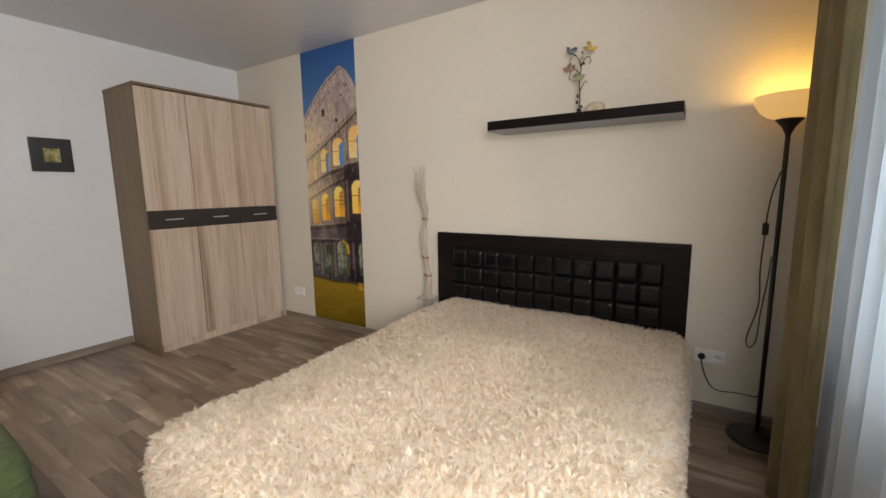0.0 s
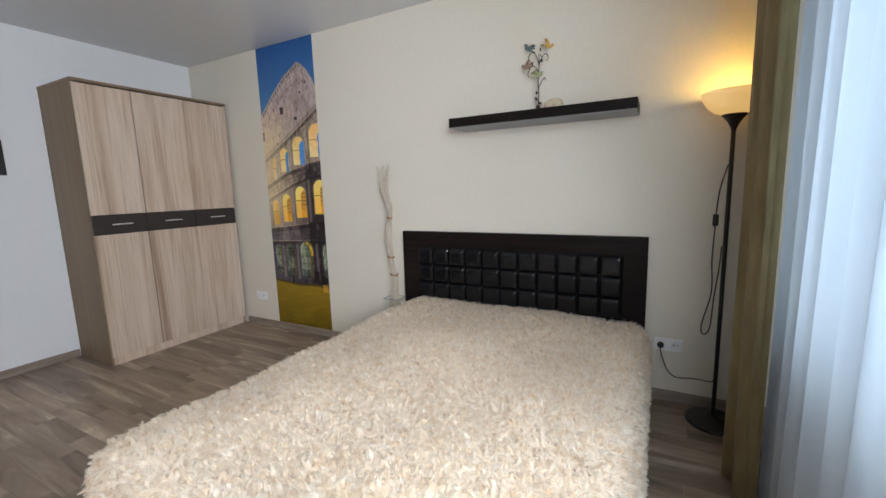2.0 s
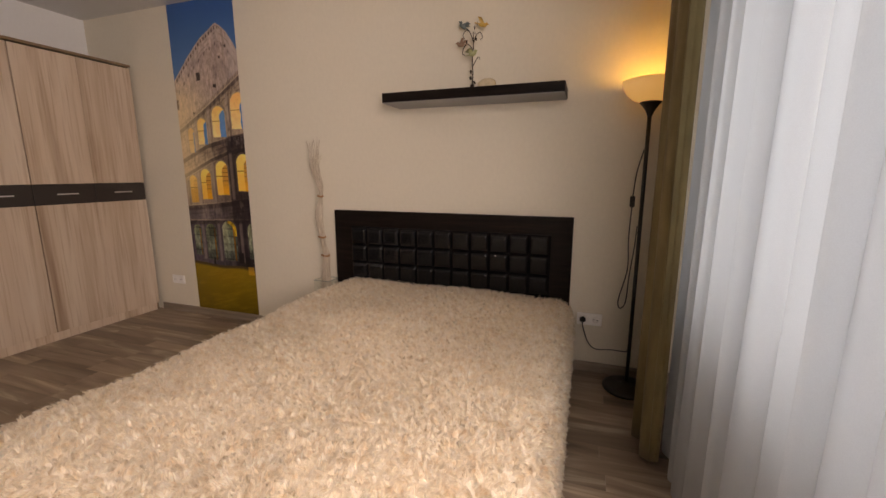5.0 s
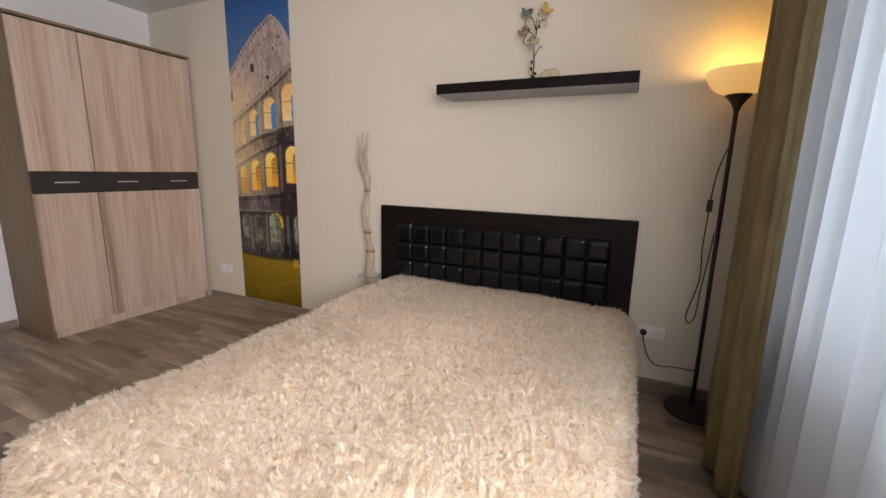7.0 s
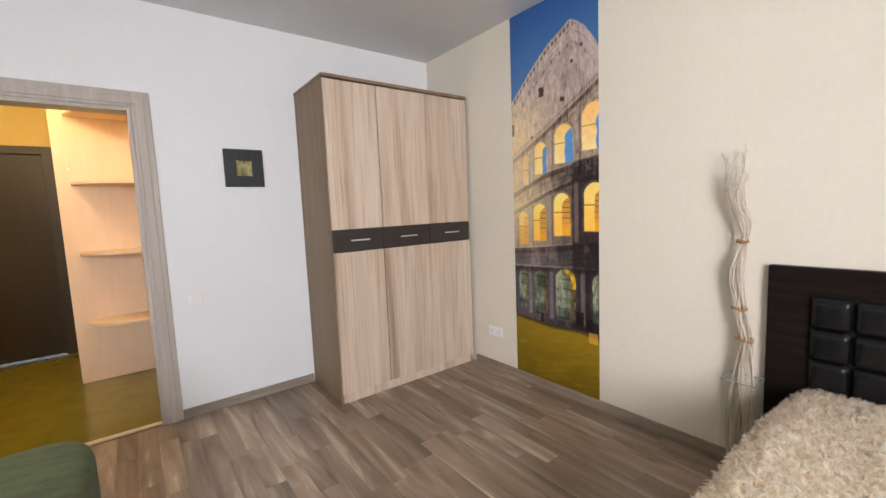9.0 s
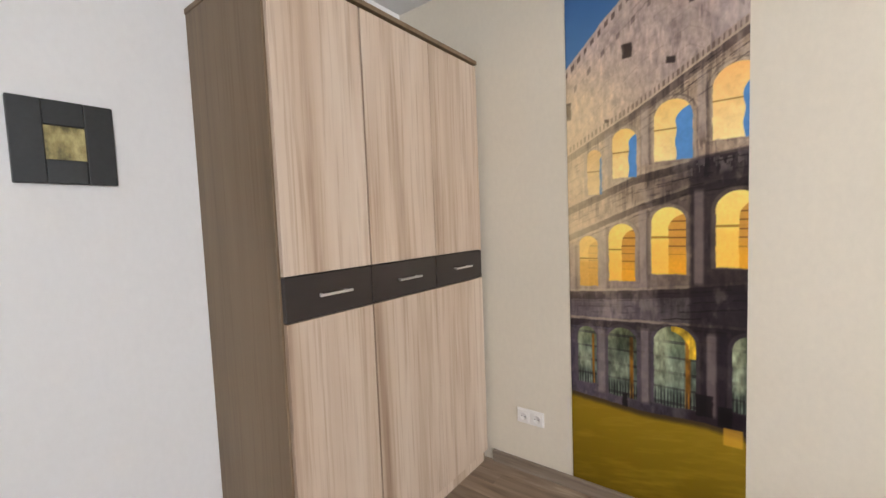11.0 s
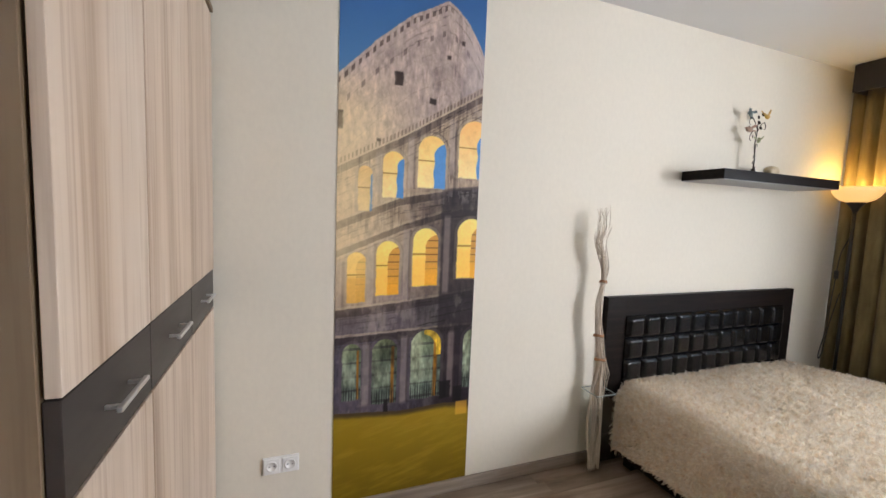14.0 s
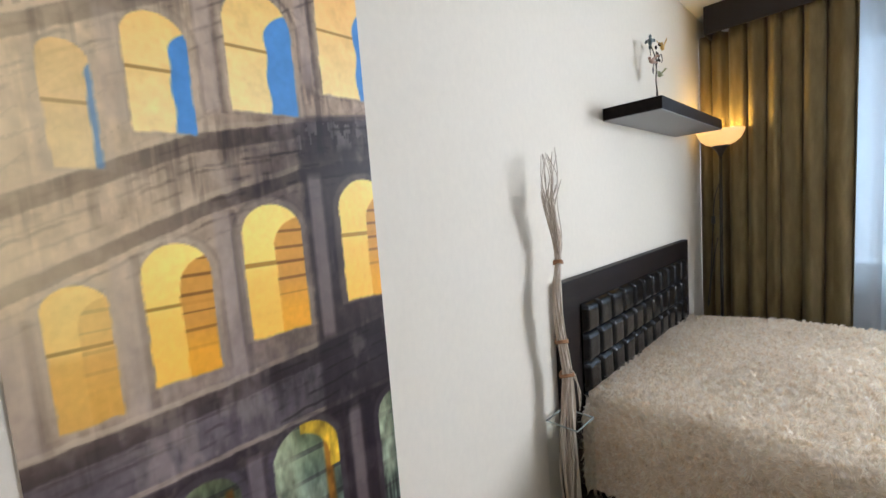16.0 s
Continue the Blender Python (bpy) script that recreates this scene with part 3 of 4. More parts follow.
    for line, seed in ((c1, 293), (c2, 307), (c3, 311), (c3b, 313), (top, 317)):
        for o in (0.018, 0.062, 0.098, 0.128):
            broken = np.clip((cloudy(px, pz * 0.3, 22, seed + int(o * 1000), 3) - 0.44) * 7, 0, 1)
            stone = mix(stone, edge(0.0026 - np.abs(line - pz - o + wob * 0.7), 0.004) * broken * weight * 0.7, rgb(50, 42, 42))
    wash = np.clip((cloudy(px * 1.4, pz * 0.7, 10, 251, 4) - 0.50) * 5, 0, 1)
    stone = mix(stone, wash * np.clip((px - 1.25) / 0.3, 0, 1) * np.where(pz < c2, 0.45, 0.12), rgb(58, 48, 58))
    stone = mix(stone, np.clip((cloudy(px * 1.4, pz * 0.7, 14, 263, 4) - 0.56) * 6, 0, 1) * np.where(pz < c3b, 0.2, 0.35) * (1 - fade), rgb(188, 174, 164))
    stone = stone * (1 - 0.22 * np.clip((px - 1.25) / 0.25, 0, 1) * edge(c2 - pz, 0.05))[..., None]
    haze = np.clip((1.40 - px) / 0.34, 0, 1) * np.clip((pz - 0.92) / 0.35, 0, 1) * np.clip((2.08 - pz) / 0.3, 0, 1) * np.clip(0.55 + f2 * 0.6, 0, 1)
    # half columns between the arches
    for pc, z0, z1 in ((1.212, 1.53, 1.72), (1.360, 1.56, 1.80), (1.566, 1.64, 1.90), (1.184, 1.02, 1.30), (1.351, 1.03, 1.37), (1.556, 1.06, 1.44),
                       (1.040, 1.00, 1.22), (1.172, 0.53, 0.83), (1.355, 0.52, 0.85), (1.600, 0.52, 0.86)):
        d = np.abs(px - pc)
        rod = edge(0.017 - d, 0.008) * edge(pz - z0, 0.02) * edge(z1 - pz, 0.02)
        stone = mix(stone, rod * 0.46, rgb(172, 158, 152))
        stone = mix(stone, edge(0.007 - np.abs(px - pc - 0.020), 0.006) * edge(pz - z0) * edge(z1 - pz) * 0.6 * f2, rgb(66, 56, 58))
    stone = mix(stone, haze * 0.7, rgb(228, 206, 166))
    col = mix(col, edge(top - pz), stone)
    # arches: left, right, foot, crown, storey
    arches = ((1.118, 1.182, 1.448, 1.652, 1), (1.228, 1.328, 1.515, 1.726, 1), (1.395, 1.534, 1.568, 1.814, 1), (1.600, 1.770, 1.628, 1.906, 1),
              (1.076, 1.160, 1.028, 1.262, 2), (1.209, 1.319, 1.058, 1.314, 2), (1.383, 1.512, 1.098, 1.378, 2), (1.612, 1.760, 1.130, 1.430, 2),
              (1.061, 1.149, 0.562, 0.834, 3), (1.200, 1.322, 0.528, 0.846, 3), (1.390, 1.546, 0.530, 0.878, 3), (1.668, 1.790, 0.560, 0.868, 3))
    for l, r, z0, z1, row in arches:
        w = r - l
        xc = (l + r) / 2
        zs = z1 - w * 0.5

        def inside(grow):
            e = ((px - xc + wob * 0.5) / (w / 2 + grow)) ** 2 + (np.maximum(pz - zs, 0) / (z1 - zs + grow)) ** 2
            return edge((1 - e) * w * 0.5, 0.005) * edge(pz - z0 + wob + grow * 0.3, 0.005)

        def beyond(shift, drop):
            e = ((px - xc - w * shift + wob * 0.6) / (w / 2)) ** 2 + (np.maximum(pz - zs + drop * (z1 - z0) * 0.5, 0) / (z1 - zs)) ** 2
            return edge((1 - e) * w * 0.5, 0.006)
        col = mix(col, inside(0.016) * 0.25, rgb(190, 172, 150) if row < 3 else rgb(120, 110, 116))
        col = mix(col, (inside(0.020) - inside(0.012)) * 0.36 * np.clip((px - 1.2) / 0.25, 0, 1) * np.clip(f2 * 1.6, 0, 1), rgb(78, 68, 66))
        q = (px - l) / w
        up = np.clip((pz - z0) / (z1 - z0), 0, 1)
        if row == 1:
            inn = np.empty(px.shape + (3,))
            inn[:] = rgb(250, 224, 162)
            inn = mix(inn, up * 0.45, rgb(246, 190, 96) if l < 1.55 else rgb(240, 160, 84))
            open_ = beyond((0.86 if l < 1.2 else 0.68 if l < 1.3 else 0.58) + 0.02 * np.sin(up * 16 + l * 9) + 0.06 * (f2 - 0.5), 0.24)
            inn = mix(inn, (np.abs(up - 0.52) < 0.012) * 0.6, rgb(150, 104, 52))
            inn = mix(inn, open_, rgb(98, 150, 204))
            inn = inn * np.clip(1.0 + (f2 - 0.5) * 0.12 + (f4 - 0.5) * 0.05, 0.7, 1.1)[..., None]
            soft = 0.6 if l < 1.2 else 1.0
            col = mix(col, inside(0) * soft, inn)
        elif row == 2:
            inn = np.empty(px.shape + (3,))
            inn[:] = rgb(255, 220, 130)
            inn = mix(inn, (1 - up) * 0.5, rgb(244, 188, 78))
            inn = mix(inn, edge(0.5 - up, 0.08) * (0.55 if l < 1.1 else 0.2), rgb(214, 156, 62))
            inn = mix(inn, (np.abs(up - 0.55) < 0.014) * 0.7, rgb(150, 108, 46))
            deep = beyond(0.50, 0.22)
            stripe = 0.5 + 0.5 * np.sin(pz * 2 * np.pi / 0.034)
            inn2 = np.where(stripe[..., None] > 0.08, rgb(204, 150, 74), rgb(136, 94, 48))
            inn2 = mix(inn2, (0.42 - up) * 4, rgb(228, 166, 58))
            inn = mix(inn, deep * (0.3 if l < 1.1 else 0.9), inn2)
            inn = inn * np.clip(1.02 + (f1 - 0.5) * 0.10 + (f4 - 0.5) * 0.06, 0.7, 1.15)[..., None]
            col = mix(col, inside(0) * (0.75 if l < 1.1 else 1), inn)
        else:
            inn = np.empty(px.shape + (3,))
            inn[:] = rgb(124, 140, 126)
            inn = mix(inn, np.clip((up - 0.55) * 2, 0, 1) * 0.7, rgb(150, 158, 104))
            inn = mix(inn, (np.sin(pz * 2 * np.pi / 0.066) > 0.86) * 0.6, rgb(70, 70, 70))
            inn = mix(inn, edge(0.06 - np.abs(q - 0.82), 0.05) * edge((0.88 - up) * w), rgb(176, 122, 46))
            inn = mix(inn, (1 - beyond(-0.16, 0.12)) * (up > 0.62) * (q > 0.42) * (l > 1.3), rgb(236, 196, 66))
            inn = mix(inn, edge(0.30 - np.abs(q - 0.40), 0.1) * edge(0.16 - np.abs(up - 0.42), 0.1) * 0.6, rgb(196, 208, 180))
            inn = mix(inn, edge(0.34 - q, 0.2) * np.clip(up * 1.6, 0, 1) * (0.75 if l > 1.3 else 0.35), rgb(206, 214, 178))
            inn = mix(inn, edge(0.20 - up, 0.1) * (np.sin(px * 2 * np.pi / 0.012) > 0.2) * 0.6, rgb(44, 42, 48))
            inn = inn * np.clip(0.78 + (f1 - 0.5) * 0.7 + (f3 - 0.5) * 0.6, 0.45, 1.3)[..., None]
            col = mix(col, inside(0) * 0.92, inn)
    # square in front
    g = np.clip((ground - pz) / 0.50, 0, 1)
    sq = np.empty(px.shape + (3,))
    sq[:] = rgb(150, 126, 44)
    sq = mix(sq, g * 0.9, rgb(108, 90, 26))
    sq = mix(sq, np.clip((cloudy(px * 0.4, pz * 2.4 - px * 0.5, 16, 51) - 0.5) * 2.4, 0, 1) * 0.5, rgb(172, 146, 62))
    sq = mix(sq, edge(0.018 - np.abs(ground - 0.004 - pz), 0.02) * 0.7, rgb(56, 46, 50))
    col = mix(col, edge(ground - pz), sq)
    booth = edge(0.032 - np.abs(px - 1.672), 0.006) * edge(0.036 - np.abs(pz - 0.452), 0.006)
    col = mix(col, booth * 0.7, rgb(214, 166, 70))
    for bx, bz, bw, bh in ((1.27, 0.515, 0.010, 0.030), (1.575, 0.560, 0.030, 0.045), (1.645, 0.530, 0.024, 0.040)):
        col = mix(col, edge(bw - np.abs(px - bx) + wob, 0.006) * edge(bh - np.abs(pz - bz) + wob, 0.006) * 0.85, rgb(34, 28, 32))
    c = np.clip((col - 128) * 1.14 + 120, 0, 255) / 255
    return np.where(c > 0.04045, ((c + 0.055) / 1.055) ** 2.4, c / 12.92)


def make_mural():
    nx, nz, z0, z1 = 216, 812, 0.0, H - 0.002
    gx, gz = np.meshgrid(np.linspace(MX0, MX1, nx), np.linspace(z0, z1, nz))
    co = np.stack([gx.ravel(), np.full(gx.size, -0.0035), gz.ravel()], 1)
    idx = np.arange(nx * nz).reshape(nz, nx)
    quads = np.stack([idx[:-1, :-1], idx[:-1, 1:], idx[1:, 1:], idx[1:, :-1]], -1).reshape(-1, 4)
    me = bpy.data.meshes.new("mural")
    me.from_pydata(co.tolist(), [], quads.tolist())
    at = me.attributes.new("print", "FLOAT_COLOR", "POINT")
    c4 = np.ones((nx * nz, 4), np.float32)
    c4[:, :3] = mural_colours(gx, gz).reshape(-1, 3)
    at.data.foreach_set("color", c4.ravel())
    me.materials.append(PRINT)
    return tagged(new("mural", me), "tall printed wall mural of a floodlit ancient stone arena", "mural")


make_mural()


# ---- wardrobe ----
def make_wardrobe():
    w = thing("wardrobe", (0.28, -0.62, 0), "tall three-door sonoma oak wardrobe with dark drawer band", "wardrobe")
    y0, y1, xf, zt = -1.216, -0.030, 0.526, 2.194
    part("side_panel", slab(0.004, xf, y0, y0 + 0.018, 0, zt - 0.020, bevel=0.001), OAK_SHADED, w)
    part("side_panel", slab(0.004, xf, y1 - 0.018, y1, 0, zt - 0.020, bevel=0.001), OAK_SHADED, w)
    part("top_panel", slab(0.004, xf + 0.030, y0 - 0.004, y1 + 0.004, zt - 0.020, zt, bevel=0.002), OAK_SHADED, w)
    part("plinth", slab(xf - 0.030, xf + 0.004, y0 + 0.018, y1 - 0.018, 0, 0.064), OAK, w)
    part("carcass", slab(0.006, xf - 0.002, y0 + 0.019, y1 - 0.019, 0.06, zt - 0.022), GAP, w)
    cols = [y0 + 0.004, -0.838, -0.432, y1 - 0.002]
    for a, b in zip(cols, cols[1:]):
        for z0, z1 in ((0.070, 1.043), (1.198, 2.163)):
            ga = 0.0042 if abs(a + 0.838) < 0.01 else 0.0012
            gb = 0.0042 if abs(b + 0.838) < 0.01 else 0.0012
            part("door", slab(xf + 0.005, xf + 0.024, a + ga, b - gb, z0, z1, bevel=0.0012), OAK, w)
        dr = part("drawer", slab(xf + 0.002, xf + 0.022, a + 0.002, b - 0.002, 1.047, 1.194, bevel=0.0012), DRAWER, w)
        c = (a + b) / 2
        bm = slab(xf + 0.042, xf + 0.051, c - 0.070, c + 0.070, 1.117, 1.126, bevel=0.002)
        for s in (-0.052, 0.052):
            box(bm, xf + 0.020, xf + 0.044, c + s - 0.004, c + s + 0.004, 1.118, 1.125, bevel=0.001)
        part("handle", bm, CHROME, dr, "chrome bar handle")


make_wardrobe()


# ---- bed ----
BX0, BX1, BY1 = 2.70, 4.20, -2.09


def make_bed():
    bed = thing("bed", (3.42, -1.1, 0), "double bed with dark wenge frame and black padded headboard", "bed")
    bm = slab(2.556, 4.274, -0.045, -0.004, 0.0, 1.006, bevel=0.004)
    hb = part("headboard", bm, WENGE, bed)
    bm = slab(2.700, 4.146, -0.050, -0.046, 0.36, 0.892)
    part("backing", bm, LEATHER, hb)
    cw, rh = 1.442 / 11, 0.1315
    bm = bmesh.new()
    n = 10
    grid = []
    for j in range(n + 1):
        row = []
        for i in range(n + 1):
            a, b = 2 * i / n - 1, 2 * j / n - 1
            h = ((1 - a ** 8) * (1 - b ** 8)) ** 0.5 * 0.026
            row.append(bm.verts.new((a * (cw / 2 - 0.0003), -h, b * (rh / 2 - 0.0003))))
        grid.append(row)
    for j in range(n):
        for i in range(n):
            bm.faces.new((grid[j][i], grid[j][i + 1], grid[j + 1][i + 1], grid[j + 1][i]))
    pad = mesh_of("cushion_square", bm, LEATHER, True)
    for r in range(4):
        for c in range(11):
            ob = hang(new("cushion_square", pad), hb)
            ob.location = (2.702 + cw * (c + 0.5), -0.0505, 0.889 - rh * (r + 0.5))
            ob.rotation_euler = (random.uniform(-0.02, 0.02), 0, random.uniform(-0.02, 0.02))
    part("side_rail", slab(BX0 - 0.02, BX0 + 0.01, BY1, -0.05, 0.05, 0.30, bevel=0.004), WENGE, bed)
    part("side_rail", slab(BX1 - 0.01, BX1 + 0.02, BY1, -0.05, 0.05, 0.30, bevel=0.004), WENGE, bed)
    part("foot_rail", slab(BX0 - 0.02, BX1 + 0.02, BY1 - 0.03, BY1, 0.05, 0.30, bevel=0.004), WENGE, bed)
    for x in (BX0 + 0.03, BX1 - 0.03):
        for y in (-0.14, BY1 + 0.03):
            part("leg", slab(x - 0.03, x + 0.03, y - 0.03, y + 0.03, 0, 0.06), WENGE, bed)
    bm = slab(BX0 + 0.01, BX1 - 0.01, BY1 + 0.01, -0.052, 0.24, 0.455, bevel=0.03, seg=3)
    part("mattress", bm, FUR_BASE, bed, "pale mattress under the blanket")


make_bed()

CXB, HAX, HAY, RF = 3.470, 0.706, 2.010, 0.115


def drape(a, b):
    """Blanket surface over the bed: a across, b from the head to the foot; past the flat top it turns down over a rounded edge."""
    da, db = np.maximum(np.abs(a) - HAX, 0), np.maximum(b - HAY, 0)
    d = np.hypot(da, db) + 1e-9
    ang = np.minimum(d / RF, math.pi / 2)
    off = RF * np.sin(ang)
    down = RF * (1 - np.cos(ang)) + np.maximum(d - RF * math.pi / 2, 0)
    flare = 1 + 0.12 * np.maximum(d - RF * math.pi / 2, 0)
    ax = np.sign(a) * np.minimum(np.abs(a), HAX) + np.sign(a) * off * da / d * flare
    by = np.minimum(b, HAY) + off * db / d * flare
    top = 0.505 + 0.020 * np.cos(a / HAX * 1.3) * np.sin(np.clip(b / HAY, 0, 1) * math.pi) + 0.008 * np.sin(a * 7 + b * 3) + 0.006 * np.sin(b * 9 - a * 4)
    top = top - 0.02 * np.exp(-b / 0.12)
    return CXB + ax, -0.062 - by, top - down


DMAX = 0.115 * math.pi / 2 + 0.262


def make_blanket():
    bl = thing("blanket", (CXB, -1.1, 0.5), "shaggy cream long-pile blanket spread over the bed", "blanket")
    na, nb = 72, 74
    ga, gb = np.meshgrid(np.linspace(-HAX - DMAX, HAX + DMAX, na), np.linspace(0, HAY + DMAX, nb))
    da, db = np.maximum(np.abs(ga) - HAX, 0), np.maximum(gb - HAY, 0)
    d = np.hypot(da, db)
    k = np.where(d > DMAX, DMAX / np.maximum(d, 1e-9), 1)
    a2 = np.sign(ga) * (np.minimum(np.abs(ga), HAX) + da * k)
    b2 = np.minimum(gb, HAY) + db * k
    x, y, z = drape(a2, b2)
    idx = np.arange(na * nb).reshape(nb, na)
    q = np.stack([idx[:-1, :-1], idx[1:, :-1], idx[1:, 1:], idx[:-1, 1:]], -1).reshape(-1, 4)
    me = bpy.data.meshes.new("backing")
    me.from_pydata(np.stack([x.ravel(), y.ravel(), z.ravel()], 1).tolist(), [], q.tolist())
    me.materials.append(FUR_BASE)
    me.shade_smooth()
    hang(new("backing", me), bl)
    # pile: flat curling strands gathered into locks that lie over one another
    rng = np.random.RandomState(5)
    n, gap = 330000, 0.0130
    a = rng.uniform(-HAX - DMAX, HAX + DMAX, n)
    b = rng.uniform(0.002, HAY + DMAX, n)
    d = np.hypot(np.maximum(np.abs(a) - HAX, 0), np.maximum(b - HAY, 0))
    keep = d < DMAX + 0.015 * rng.rand(n)
    a, b = a[keep], b[keep]
    n = len(a)
    ja, jb = rng.rand(250, 260), rng.rand(250, 260)
    ia, ib = ((a + 1.2) / gap).astype(int), ((b + 0.1) / gap).astype(int)
    best, ca, cb = np.full(n, 9.0), a.copy(), b.copy()
    for oa in (-1, 0, 1):
        for ob in (-1, 0, 1):
            qa, qb = np.clip(ia + oa, 0, 249), np.clip(ib + ob, 0, 259)
            xa, xb = (qa + ja[qa, qb]) * gap - 1.2, (qb + jb[qa, qb]) * gap - 0.1
            dist = np.hypot(xa - a, xb - b)
            near = dist < best
            best, ca, cb = np.where(near, dist, best), np.where(near, xa, ca), np.where(near, xb, cb)
    e = 0.004

    def axes(u, v):
        p = np.stack(drape(u, v), 1)
        pu, pv = np.stack(drape(u + e, v), 1) - p, np.stack(drape(u, v + e), 1) - p
        nor = np.cross(pv, pu)
        return (p,) + tuple(w / (np.linalg.norm(w, axis=1)[:, None] + 1e-12) for w in (nor, pu, pv))

    p, nor, pu, pv = axes(a, b)
    pc, nc, cu, cv = axes(ca, np.clip(cb, 0.002, None))
    own = np.mod(np.sin(ca * 977 + cb * 613) * 4375.5, 1.0)
    head = 7 * cloudy(ca + 3, cb, 9, 90, 3) + 5.5 * own
    lie = cu * np.cos(head)[:, None] + cv * np.sin(head)[:, None]
    lie[:, 2] -= 0.25
    length = ((0.021 + 0.018 * own) * (0.75 + 0.5 * cloudy(ca + 5, cb + 2, 26, 33, 3)))[:, None]
    lift = (0.50 + 0.50 * np.mod(own * 7.3, 1.0))[:, None]
    rad = rng.uniform(0.0006, 0.0013, n)[:, None]
    lock = pc + (nc * lift * 0.85 + lie * 0.6) * length
    loose = p + (nor * lift * 0.85 + lie * 0.6) * length
    tip = lock * 0.74 + loose * 0.26 + rng.normal(0, 0.0026, (n, 3))
    side = np.cross(nor, lie) + 0.30 * nor * rng.normal(0, 1, n)[:, None]
    side /= np.linalg.norm(side, axis=1)[:, None] + 1e-12
    rise = nor * lift * length
    mids = [p - nor * 0.002, p * 0.72 + tip * 0.28 + rise * 0.22, p * 0.36 + tip * 0.64 + rise * 0.16]
    cols = []
    for m, w in zip(mids, (0.8, 1.2, 0.9)):
        cols += [m - rad * w * side, m + rad * w * side]
    vs = np.stack(cols + [tip], 1).reshape(-1, 3)
    base = np.arange(n)[:, None] * 7
    quads = np.concatenate([base + np.array([r, r + 1, r + 3, r + 2]) for r in (0, 2)])
    tris = base + np.array([4, 5, 6])
    me = bpy.data.meshes.new("pile")
    me.vertices.add(len(vs))
    me.vertices.foreach_set("co", vs.ravel())
    loops = np.concatenate([quads.ravel(), tris.ravel()])
    me.loops.add(len(loops))
    me.loops.foreach_set("vertex_index", loops)
    me.polygons.add(len(quads) + len(tris))
    starts = np.concatenate([np.arange(len(quads)) * 4, len(quads) * 4 + np.arange(len(tris)) * 3])
    me.polygons.foreach_set("loop_start", starts)
    me.update(calc_edges=True)
    me.materials.append(FUR)
    me.shade_smooth()
    tagged(hang(new("pile", me), bl), "dense shaggy cream strands", kind="stuff")


make_blanket()


# ---- shelf and what stands on it ----
def make_shelf():
    sh = thing("wall_shelf", (3.645, -0.13, 1.706), "thick dark wenge floating shelf fixed to the wall", "shelf")
    part("board", slab(3.097, 4.197, -0.268, -0.002, 1.7095, 1.766, bevel=0.0025), WENGE, sh)
    # thin sheet under the board, coloured as if lit from below
    part("underside", slab(3.099, 4.195, -0.266, -0.004, 1.706, 1.7092), WENGE_LIT, sh, "shelf underside with window light put into its grey")


make_shelf()


